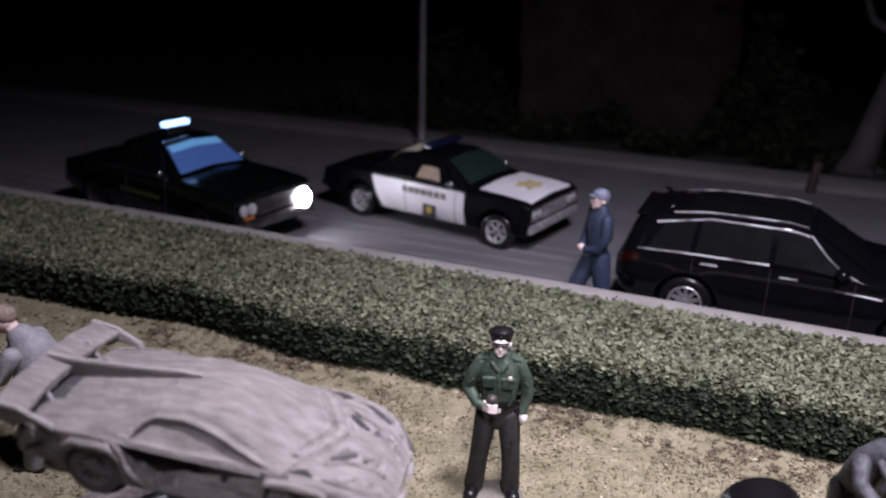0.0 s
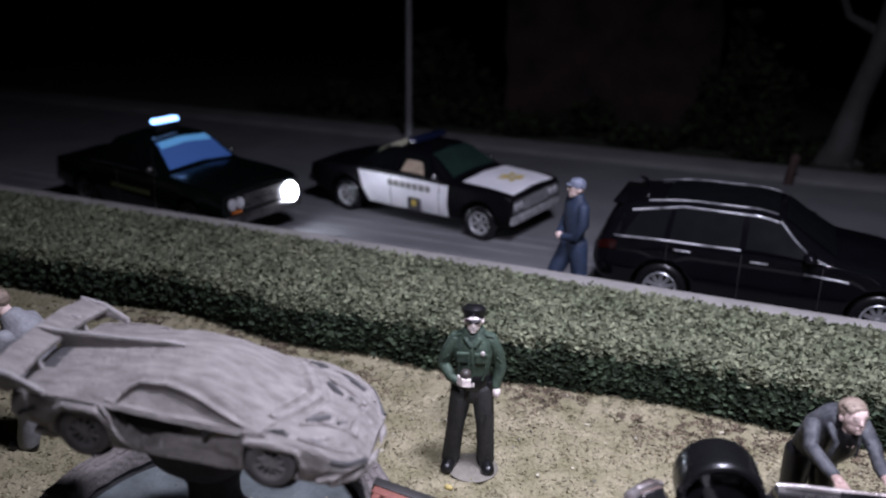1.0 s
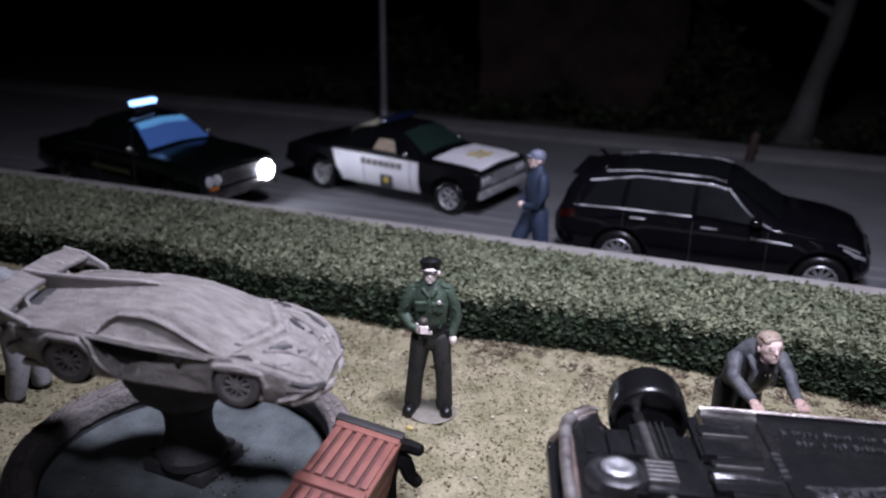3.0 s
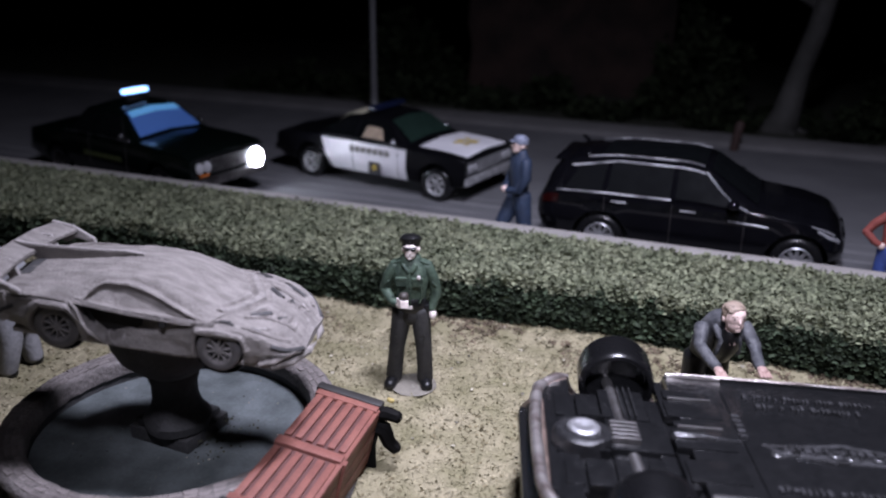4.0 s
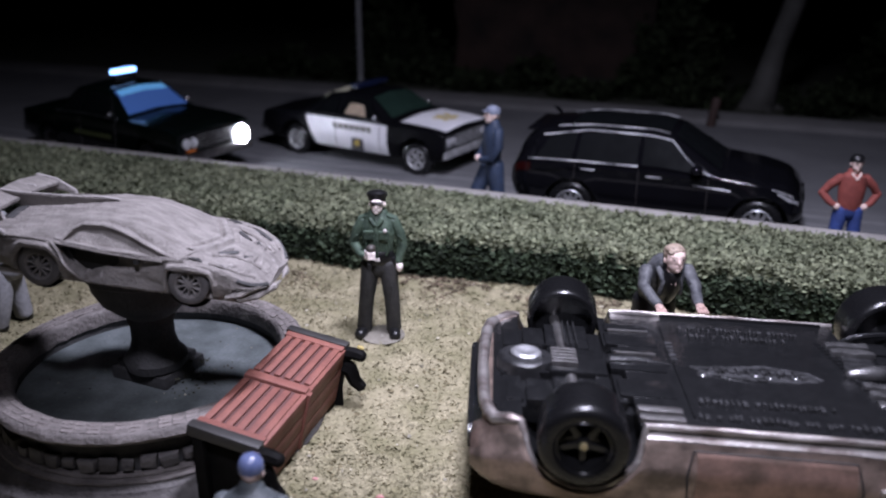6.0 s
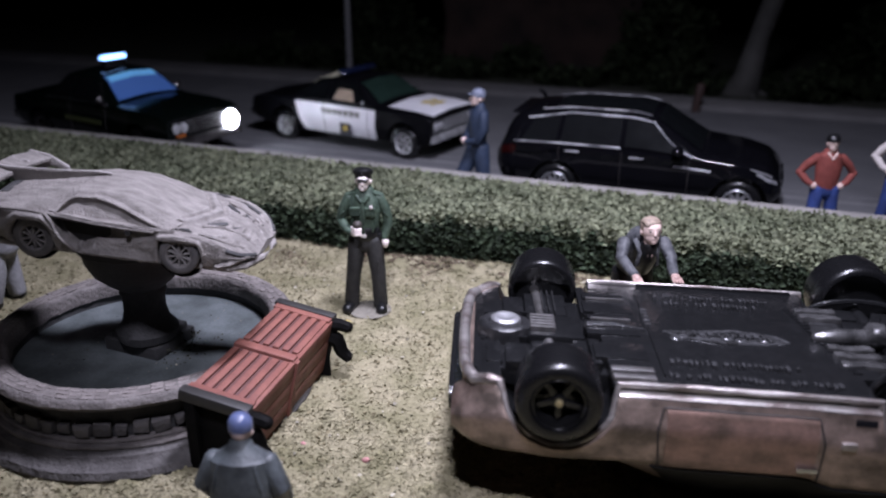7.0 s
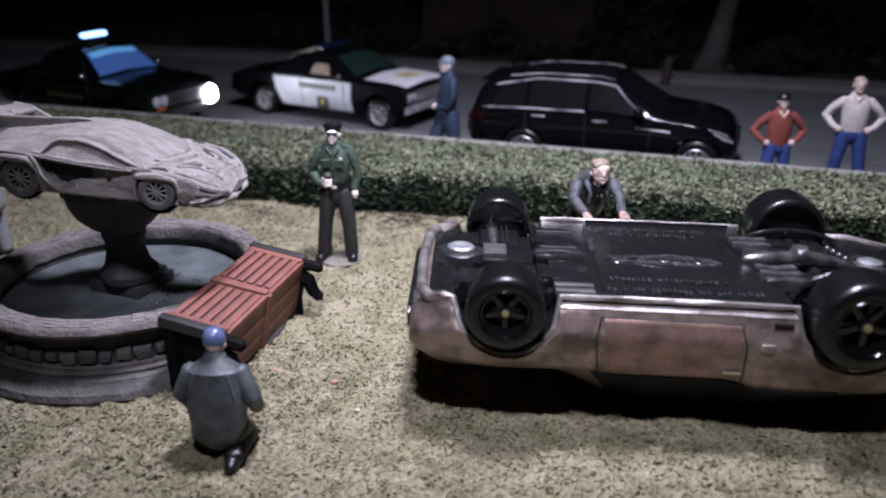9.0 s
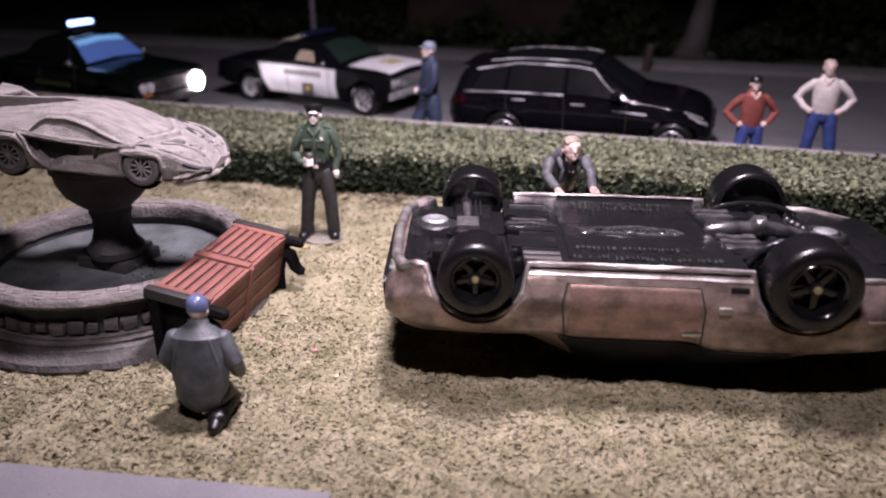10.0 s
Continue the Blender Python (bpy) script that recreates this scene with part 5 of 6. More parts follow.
suv = thing("off_roader", P(2.34, 13.52, -0.2, 0, 0, -8.9), "glossy black off-road estate car parked on the road", "toy car")
part("body", suv_shape.body(), [BLACKPAINT, CHASSIS], suv)
for xa, xb, sl, slb in ((-1.78, -1.22, 0.22, 0.04), (-1.14, -0.22, 0.04, 0.0), (-0.14, 0.78, 0.0, -0.42)):
    for s in (1, -1):
        part("side_window", suv_shape.patch(xa, xb, 3.10, 3.86, sides=(s,), off=0.012, slant=sl, slant_b=slb), GLASS, suv)
part("windscreen", suv_shape.patch(0.30, 0.98, 4.12, 5, off=0.012), GLASS, suv)
part("tailgate_window", suv_shape.patch(-2.10, -1.97, 4.1, 5, off=0.012, nx=5), GLASS, suv)
part("sunroof", suv_shape.patch(-1.3, 0.2, 4.25, 5, off=0.010), GLASS, suv)
for s in (1, -1):
    chrome_line(suv_shape, [(-1.9, 3.04), (-0.2, 3.05)], s, 0.012, suv, "trim_strip", SATIN)
    chrome_line(suv_shape, [(-0.2, 3.05), (0.85, 3.06)], s, 0.008, suv, "trim_strip", BLACKPAINT)
    # trim that also paints the lamp's reflection along the glass top
    chrome_line(suv_shape, [(-1.70, 3.80), (-1.0, 3.90), (0.22, 3.88)], s, 0.014, suv, "window_trim", SATIN)
    chrome_line(suv_shape, [(0.24, 3.92), (0.86, 3.1)], s, 0.011, suv, "screen_pillar", SATIN)
    chrome_line(suv_shape, [(-1.5, 4.12), (0.20, 4.12)], s, 0.010, suv, "roof_rail", SATIN)
    chrome_line(suv_shape, [(-1.9, 2.62), (-0.9, 2.66)], s, 0.008, suv, "door_crease", BLACKPAINT)
    for x in (-1.16, -0.18, 0.84):
        chrome_line(suv_shape, [(x, 2.95), (x, 1.2)], s, 0.006, suv, "door_seam", SEAM)
    for x in (-0.95, 0.05):
        bm = bmesh.new()
        c = suv_shape.out(x, 2.75, s, 0.012)
        box(bm, c.x - 0.11, c.x + 0.11, c.y - 0.012, c.y + 0.012, c.z - 0.010, c.z + 0.010, 0.006)
        part("door_handle", bm, SATIN, suv)
    chrome_line(suv_shape, [(0.62, 2.62), (1.16, 2.60)], s, 0.011, suv, "wing_vent", SATIN)
    bm = bmesh.new()
    c = suv_shape.out(0.66, 3.15, s, 0.12)
    ball(bm, c, (0.09, 0.12, 0.075), segs=14, rings=10)
    part("mirror", bm, BLACKPAINT, suv)
    # two bright patches: the headlamps' highlights are in the lens colour
    LENSES = material("bright_lens", (0.45, 0.45, 0.47), 0.25, metal=0.5, fine=40, bump=0.1)
    part("headlamp", suv_shape.patch(1.80, 2.10, 2.60, 2.78, sides=(s,), off=0.008, nx=6), LENSES, suv)
    part("lamp_strip", suv_shape.patch(1.72, 2.02, 2.88, 2.96, sides=(s,), off=0.008, nx=6), LENSES, suv)
    part("tail_lamp", suv_shape.patch(-2.12, -1.86, 2.55, 2.9, sides=(s,), off=0.012, nx=6), REDLENS, suv)
    for x in (-1.2, 1.58):
        wheel(suv, x, s * 0.83, 0.35, 0.355, 0.24, material("alloy", (0.5, 0.5, 0.51), 0.3, metal=0.8, fine=40, bump=0.02), 10, side=s)
bm = bmesh.new()
tube(bm, [(-1.62, 0, 1.60), (-1.68, 0, 1.66), (-1.74, 0, 1.68)], [0.03, 0.03, 0.015], segs=8)
part("aerial_fin", bm, BLACKPAINT, suv)
bm = bmesh.new()
box(bm, -2.02, -1.80, -0.58, 0.58, 1.40, 1.435, 0.015)
part("roof_spoiler", bm, BLACKPAINT, suv)
bm = bmesh.new()
box(bm, 2.12, 2.20, -0.42, 0.42, 0.56, 0.70, 0.02)
part("grille", bm, CHASSIS, suv)

# ---- saloons of the police ----
saloon = Shape([
    (-2.46, 0.46, 0.74, 0.80, 0.78, 0.86, 0.74), (-2.38, 0.34, 0.84, 0.88, 0.84, 0.92, 0.80), (-1.9, 0.28, 0.88, 0.93, 0.87, 0.95, 0.80), (-1.42, 0.26, 0.90, 0.97, 0.87, 0.95, 0.78),
    (-1.15, 0.26, 0.90, 1.08, 0.87, 0.95, 0.70), (-0.80, 0.26, 0.90, 1.34, 0.87, 0.95, 0.62), (-0.5, 0.26, 0.90, 1.38, 0.87, 0.95, 0.61), (0.10, 0.26, 0.90, 1.38, 0.87, 0.95, 0.61),
    (0.35, 0.26, 0.90, 1.30, 0.87, 0.95, 0.64), (0.85, 0.26, 0.90, 0.98, 0.87, 0.95, 0.80), (1.6, 0.27, 0.89, 0.95, 0.87, 0.95, 0.80), (2.2, 0.30, 0.86, 0.91, 0.85, 0.93, 0.80), (2.34, 0.36, 0.80, 0.86, 0.82, 0.90, 0.76)],
    (-1.5, 1.5), 0.32, 0.39)


# darker chrome copy: the unlit saloon's dimness put into the colour
DIMCHROME = material("dim_chrome", (0.16, 0.15, 0.15), 0.35, metal=0.9, spots=(0.05, 0.045, 0.045), scale=5, amount=0.8, fine=40, bump=0.1)


# paler, rougher chrome copy: bright reflections put into the colour
BRIGHT = material("bright_trim", (0.62, 0.62, 0.63), 0.36, metal=0.6, spots=(0.2, 0.2, 0.2), scale=7, amount=0.7, fine=40, bump=0.1, depth=0.004)


def saloon_car(m, label, paint, livery):
    car = thing("police_car", m, label, "toy car", "police cars")
    part("body", saloon.body(), [paint, CHASSIS], car)
    glass = GREENGLASS if livery else LIT_SCREEN
    part("windscreen", saloon.patch(0.26, 0.80, 4.1, 5, off=0.012), glass, car)
    if not livery:
        # brighter glowing strip added for the light's upper edge
        part("screen_glow", saloon.patch(0.28, 0.42, 4.16, 5, off=0.020), LIT_EDGE, car, "glowing cyan strip for the light on the windscreen's top")
    part("rear_window", saloon.patch(-1.30, -0.86, 4.1, 5, off=0.012), GREENGLASS, car)
    for s in (1, -1):
        for xa, xb, sl, slb in ((-1.05, -0.42, 0.26, 0.0), (-0.34, 0.56, 0.0, -0.30)):
            part("side_window", saloon.patch(xa, xb, 3.12, 3.86, sides=(s,), off=0.012, slant=sl, slant_b=slb), GLASS, car)
        if livery:
            part("seat_back", saloon.patch(-0.22, 0.30, 3.16, 3.6, sides=(s,), off=0.020, slant=0.05, slant_b=-0.12), material("beige_seat", (0.32, 0.25, 0.18), 0.7, fine=30), car)
        chrome_line(saloon, [(-1.2, 3.06), (0.7, 3.06)], s, 0.010, car)
        chrome_line(saloon, [(0.62, 3.2), (0.30, 3.9)], s, 0.014, car, "screen_pillar", CHROME if not livery else paint)
        for x in (-0.42, 0.66):
            chrome_line(saloon, [(x, 2.95), (x, 1.2)], s, 0.006, car, "door_seam", SEAM)
        bm = bmesh.new()
        c = saloon.out(0.55, 3.2, s, 0.07)
        ball(bm, c, (0.06, 0.07, 0.05))
        part("mirror", bm, CHROME, car)
        for x in (-1.5, 1.5):
            wheel(car, x, s * 0.82, 0.31, 0.31, 0.22, BRIGHT if livery else DIMCHROME, 6, CHROME, side=s)
    bm = bmesh.new()
    box(bm, 2.30, 2.42, -0.86, 0.86, 0.36, 0.50, 0.03)
    part("front_bumper", bm, BRIGHT if livery else DIMCHROME, car)
    bm = bmesh.new()
    box(bm, -2.54, -2.42, -0.86, 0.86, 0.40, 0.54, 0.03)
    part("rear_bumper", bm, CHROME, car)
    grille = bmesh.new()
    box(grille, 2.31, 2.37, -0.80, 0.80, 0.54, 0.80, 0.02)
    grille = part("grille", grille, CHROME if livery else CHASSIS, car)
    for k in range(5):
        bm = bmesh.new()
        box(bm, 2.37, 2.385, -0.44, 0.44, 0.57 + 0.045 * k, 0.585 + 0.045 * k)
        part("bar", bm, BRIGHT if livery else DIMCHROME, grille)
    return car


SATINBLACK = material("satin_black_paint", (0.003, 0.003, 0.004), 0.4, spec=0.1, scale=4, fine=80, bump=0.05, depth=0.002)
pc = saloon_car(P(-3.13, 16.42, -0.2, 0, 0, -20.5), "black and white police saloon with a badge on its doors", SATINBLACK, True)
for s in (1, -1):
    part("white_door", saloon.patch(-0.98, 0.84, 1.12, 2.93, sides=(s,), off=0.010, slant=-0.22, slant_b=0.0, nx=18), WHITEPAINT, pc, "white door panel with dark lettering bars")
    bar = bmesh.new()
    for k in range(7):
        x = -0.42 + 0.14 * k
        a, b = saloon.out(x, 2.40, s, 0.02), saloon.out(x, 2.70, s, 0.02)
        box(bar, x - 0.052, x + 0.052, a.y - 0.006, a.y + 0.006, a.z, b.z)
    part("lettering_bar", bar, material("door_lettering_grey", (0.20, 0.19, 0.175), 0.5, fine=30), pc)
    bm = bmesh.new()
    a = saloon.out(0.12, 1.75, s, 0.012)
    lathe(bm, [(0.0, 0.012), (0.195, 0.012), (0.21, 0.0)], 4, m=Matrix.Translation((0.12, a.y, a.z - 0.03)) @ Matrix.Rotation(radians(-90 * s), 4, "X") @ Matrix.Rotation(radians(45), 4, "Z"))
    part("door_badge", bm, [material("badge_dark", (0.03, 0.03, 0.04), 0.4, fine=30)], pc)
    bm = bmesh.new()
    lathe(bm, [(0.0, 0.026), (0.065, 0.024), (0.07, 0.01)], 6, m=Matrix.Translation((0.12, a.y, a.z - 0.03)) @ Matrix.Rotation(radians(-90 * s), 4, "X"))
    part("badge_star", bm, [material("badge_gold", (0.45, 0.33, 0.05), 0.4, fine=30)], pc)
part("white_bonnet", saloon.patch(1.02, 2.24, 4.08, 5, off=0.010, nx=14), WHITEPAINT, pc)
bm = bmesh.new()
for k in range(6):
    a = k * math.pi / 3
    c = saloon.at(1.6, 5)
    tri = [bm.verts.new((1.6 + r * math.cos(a + d), r * math.sin(a + d), c.z + 0.020)) for r, d in ((0.30, 0), (0.14, 0.52), (0.05, 0), (0.14, -0.52))]
    bm.faces.new(tri[::1])
bmesh.ops.recalc_face_normals(bm, faces=bm.faces)
bmesh.ops.solidify(bm, geom=bm.faces[:], thickness=0.012)
part("bonnet_star", bm, material("star_gold", (0.60, 0.47, 0.16), 0.45, fine=30), pc)
part("cream_roof", saloon.patch(-0.98, -0.46, 4.1, 5, off=0.010), CREAM, pc)
bm = bmesh.new()
box(bm, -0.36, -0.16, -0.5, 0.5, 1.40, 1.50, 0.03)
part("light_bar", bm, material("unlit_bar", (0.008, 0.012, 0.035), 0.15, fine=30), pc)
for s in (1, -1):
    for y in (0.55, 0.72):
        bm = bmesh.new()
        lathe(bm, [(0.075, 0), (0.075, 0.03), (0.0, 0.045)], 18, m=Matrix.Translation((2.37, s * y, 0.67)) @ Matrix.Rotation(radians(90), 4, "Y"))
        part("headlamp", bm, LENS, pc)

# this one has a shorter nose
for ob in pc.children:
    if ob.name.split(".")[0] != "wheel":
        for v in ob.data.vertices:
            v.co.x -= 0.40 * max(v.co.x - 1.72 * S, 0.0)
for ob in pc.children:
    if ob.name.split(".")[0] == "grille":
        for bar in ob.children:
            for v in bar.data.vertices:
                v.co.x -= 0.40 * max(v.co.x - 1.72 * S, 0.0)

c1 = saloon_car(P(-7.82, 14.95, -0.2, 0, 0, -20.5) @ Matrix.Diagonal((0.98, 1.0, 1.15, 1.0)), "black-green police saloon with a lit roof bar and headlamp", DARKGREEN, False)
bm = bmesh.new()
box(bm, -0.22, -0.08, -0.28, 0.28, 1.50, 1.585, 0.04)
part("light_bar", bm, LIT_BAR, c1, "glowing white-blue light bar")
bm = bmesh.new()
box(bm, -0.20, -0.06, -0.26, 0.26, 1.36, 1.51, 0.02)
part("bar_foot", bm, CHASSIS, c1)
bm = bmesh.new()
# ball larger than the lens: the lamp's glare is put into its size
ball(bm, (2.38, 0.62, 0.61), (0.12, 0.16, 0.16), 0, 20, 14)
part("headlamp", bm, LIT_LAMP, c1, "lit round white headlamp")
for y in (-0.55, -0.72):
    bm = bmesh.new()
    lathe(bm, [(0.085, 0), (0.085, 0.03), (0.0, 0.05)], 18, m=Matrix.Translation((2.37, y, 0.67)) @ Matrix.Rotation(radians(90), 4, "Y"))
    part("headlamp", bm, LENS, c1)
for s in (1, -1):
    bm = bmesh.new()
    box(bm, 2.36, 2.42, s * 0.64 - 0.1, s * 0.64 + 0.1, 0.53, 0.57, 0.01)
    part("indicator", bm, AMBER, c1)
    part("door_lettering", saloon.patch(-0.6, 0.5, 2.1, 2.3, sides=(s,), off=0.012), material("olive_mark", (0.05, 0.06, 0.02), 0.5, fine=30), c1)


# ---- painted figures: one plain mesh each ----
def figure(name, m, label, build, mats, rough=0.006, size=1.0):
    """A painted figurine, one plain shape."""
    bm = bmesh.new()
    build(bm)
    bm.transform(Matrix.Scale(size, 4))
    roughen(bm, rough, 9)
    bmesh.ops.recalc_face_normals(bm, faces=bm.faces)
    ob = part(name, bm, mats)
    ob.matrix_world = m
    return tagged(ob, label, "figurine", "painted figurines")


def head(bm, x, y, z, skin, hair, cap=None, r=0.115, front=-1, tilt=-5, turn=0):
    """A head on its neck; a positive tilt looks down."""
    before = set(bm.verts)
    f = front * r
    ball(bm, (x, y + f * 0.06, z + r * 0.15), (r * 0.80, r * 0.94, r * 0.95), skin, 16, 12)
    ball(bm, (x, y + f * 0.26, z - r * 0.42), (r * 0.62, r * 0.64, r * 0.60), skin, 14, 10)
    ball(bm, (x, y + f * 0.62, z - r * 0.80), (r * 0.26, r * 0.24, r * 0.18), skin, 10, 8)
    tube(bm, [(x, y + f * 0.90, z + r * 0.20), (x, y + f * 1.04, z - r * 0.16)], [r * 0.07, r * 0.12], skin, 8)
    tube(bm, [(x - r * 0.24, y + f * 0.80, z - r * 0.50), (x, y + f * 0.90, z - r * 0.47), (x + r * 0.24, y + f * 0.80, z - r * 0.50)], r * 0.05, skin, 6)
    for s in (1, -1):
        ball(bm, (x + s * r * 0.80, y, z - r * 0.05), (r * 0.12, r * 0.22, r * 0.28), skin, 8, 6)
        if cap != "peaked":
            ball(bm, (x + s * r * 0.32, y + f * 0.88, z + r * 0.12), (r * 0.12, r * 0.07, r * 0.055), 2, 8, 6)
            tube(bm, [(x + s * r * 0.16, y + f * 0.92, z + r * 0.30), (x + s * r * 0.50, y + f * 0.82, z + r * 0.31)], r * 0.045, hair, 6)
    if cap is None:
        ball(bm, (x, y - f * 0.16, z + r * 0.48), (r * 0.88, r * 0.92, r * 0.72), hair, 14, 10)
        ball(bm, (x - r * 0.10, y + f * 0.12, z + r * 0.80), (r * 0.76, r * 0.60, r * 0.42), hair, 14, 8)
        ball(bm, (x - r * 0.08, y + f * 0.46, z + r * 0.74), (r * 0.66, r * 0.38, r * 0.26), hair, 12, 8)
        ball(bm, (x - r * 0.42, y + f * 0.50, z + r * 0.62), (r * 0.30, r * 0.32, r * 0.24), hair, 12, 8)
        for s in (1, -1):
            ball(bm, (x + s * r * 0.74, y - f * 0.05, z + r * 0.34), (r * 0.16, r * 0.42, r * 0.42), hair, 10, 8)
        ball(bm, (x, y - f * 0.35, z + r * 0.10), (r * 0.84, r * 0.68, r * 0.66), hair, 12, 8)
    elif cap == "peaked":
        crown = Matrix.Translation((x, y - f * 0.04, z + r * 0.36)) @ Matrix.Rotation(radians(7 * front), 4, "X")
        lathe(bm, [(r * 0.90, -0.004), (r * 0.91, 0.03), (r * 1.10, 0.062), (r * 1.08, 0.082), (r * 0.80, 0.106), (r * 0.4, 0.117), (0.0, 0.120)], 20, hair, m=crown)
        ball(bm, (x, y + f * 0.84, z + r * 0.32), (r * 0.74, r * 0.40, r * 0.10), hair, 14, 8)
        ball(bm, (x, y + f * 0.98, z + r * 0.86), (r * 0.13, r * 0.05, r * 0.15), hair, 8, 6)
    else:
        lathe(bm, [(r * 0.90, -0.02), (r * 0.93, 0.01), (r * 0.88, 0.045), (r * 0.68, 0.075), (r * 0.35, 0.092), (0.0, 0.097)], 20, hair, m=Matrix.Translation((x, y, z + r * 0.36)))
        ball(bm, (x, y + f * 0.92, z + r * 0.42), (r * 0.62, r * 0.40, r * 0.10), hair, 12, 8)
    spin = Matrix.Translation((x, y, z)) @ Matrix.Rotation(radians(turn), 4, "Z") @ Matrix.Rotation(radians(-front * tilt), 4, "X") @ Matrix.Translation((-x, -y, -z))
    for v in bm.verts:
        if v not in before:
            v.co = spin @ v.co
    tube(bm, [(x, y - front * 0.015, z - r * 2.0), (x, y - front * 0.005, z - r * 0.4)], [r * 0.56, r * 0.5], skin)


def legs(bm, mat, shoe, hip=0.88, spread=0.13, foot=-0.10, knees=0.0, shift=0.0):
    for s in (1, -1):
        tube(bm, [(s * 0.095, 0, hip), (s * (0.09 + spread * 0.32) + shift * 0.5, -knees, hip * 0.52), (s * spread + shift, 0.0, 0.09)], [0.112, 0.086, 0.086], mat, 14)
        tube(bm, [(s * spread + shift, 0.03, 0.06), (s * (spread + 0.03) + shift, foot - 0.04, 0.05)], [0.074, 0.066], shoe, 10)
    tube(bm, [(0, 0, hip - 0.03), (0, 0, hip + 0.12)], [0.165, 0.16], mat, 16, 0.72)


def officer(bm):
    # 0 shirt 1 trousers 2 black 3 skin 4 white
    legs(bm, 1, 2, spread=0.172, shift=-0.02)
    tube(bm, [(0, 0, 0.97), (0, 0, 1.10), (0, -0.01, 1.25), (0, 0, 1.40), (0, 0, 1.46)], [0.155, 0.162, 0.19, 0.185, 0.12], 0, 18, 0.66)
    tube(bm, [(0, 0, 0.955), (0, 0, 0.99)], [0.172, 0.172], 2, 18, 0.74)
    for s in (1, -1):
        box(bm, s * 0.085 - 0.055, s * 0.085 + 0.055, -0.165, -0.13, 1.22, 1.31, 0.012)
        box(bm, s * 0.085 - 0.06, s * 0.085 + 0.06, -0.172, -0.135, 1.29, 1.325, 0.010)
        box(bm, -0.05, 0.05, -0.05, 0.05, -0.012, 0.012, 0.008, m=Matrix.Translation((s * 0.15, 0, 1.445)) @ Matrix.Rotation(radians(s * 20), 4, "Y"))
        tube(bm, [(s * 0.06, -0.11, 1.44), (s * 0.02, -0.135, 1.38)], [0.03, 0.02], 0, 8)
    for k in range(4):
        ball(bm, (0, -0.138 - 0.004 * k, 1.04 + 0.08 * k), (0.008, 0.008, 0.008), 2, 6, 4)
    box(bm, -0.012, 0.012, -0.142, -0.115, 1.0, 1.38, 0.004)
    box(bm, -0.03, 0.03, -0.138, -0.12, 0.955, 0.995, 0.006, 4)
    for s in (1, -1):
        tube(bm, [(s * 0.10, -0.10, 1.02), (s * 0.13, -0.09, 1.10), (s * 0.12, -0.115, 1.18)], [0.012, 0.018, 0.010], 0, 6)
        tube(bm, [(s * 0.262, -0.05, 1.20), (s * 0.23, -0.06, 1.24)], [0.012, 0.010], 0, 6)
        tube(bm, [(s * 0.11, -0.085, 0.80), (s * 0.15, -0.085, 0.62), (s * 0.13, -0.075, 0.45)], [0.012, 0.018, 0.012], 1, 6)
    ball(bm, (0.10, -0.178, 1.335), (0.022, 0.012, 0.026), 4, 10, 6)
    # arm with the cup
    tube(bm, [(-0.165, 0, 1.40), (-0.235, 0.01, 1.27), (-0.285, 0.02, 1.12)], [0.064, 0.060, 0.056], 0, 12)
    tube(bm, [(-0.285, 0.02, 1.12), (-0.19, -0.11, 1.04), (-0.10, -0.18, 1.02)], [0.056, 0.052, 0.042], 0, 12)
    for k in range(4):
        tube(bm, [(-0.115, -0.215, 1.045 + 0.022 * k), (-0.07, -0.275, 1.04 + 0.022 * k), (-0.01, -0.265, 1.035 + 0.022 * k)], 0.014, 3, 6)
    ball(bm, (-0.085, -0.20, 1.04), (0.05, 0.045, 0.045), 3)
    tube(bm, [(-0.055, -0.225, 1.05), (-0.05, -0.23, 1.15)], [0.044, 0.052], 6, 14)
    # hanging arm
    tube(bm, [(0.165, 0, 1.40), (0.235, 0.02, 1.25), (0.265, 0.03, 1.10), (0.225, -0.03, 0.93)], [0.064, 0.060, 0.058, 0.045], 0, 12)
    ball(bm, (0.232, -0.035, 0.87), (0.04, 0.045, 0.07), 3)
    box(bm, 0.14, 0.20, -0.07, 0.07, 0.88, 0.98, 0.02, 2)
    head(bm, 0, -0.02, 1.59, 3, 2, "peaked", r=0.104)
    # glasses
    for s in (1, -1):
        ball(bm, (s * 0.034, -0.120, 1.609), (0.025, 0.008, 0.008), 2, 10, 6)
    # clear stand
    lathe(bm, [(0.245, 0.0), (0.25, 0.012), (0.23, 0.02), (0.0, 0.021)], 28, 5, m=Matrix.Translation((0.03, -0.04, 0)))


CLEAR = material("clear_stand", (0.20, 0.185, 0.155), 0.25, fine=30, bump=0.02)
figure("officer_figurine", P(-0.70, 8.08, 0.01, 0, 0, 8), "painted officer figurine in green shirt holding a cup", officer, [SHIRT_GREEN, TROUSER, BLACKCLOTH, PALESKIN, WHITECLOTH, CLEAR, material("brown_cup", (0.045, 0.038, 0.033), 0.5, fine=30)], size=0.955)


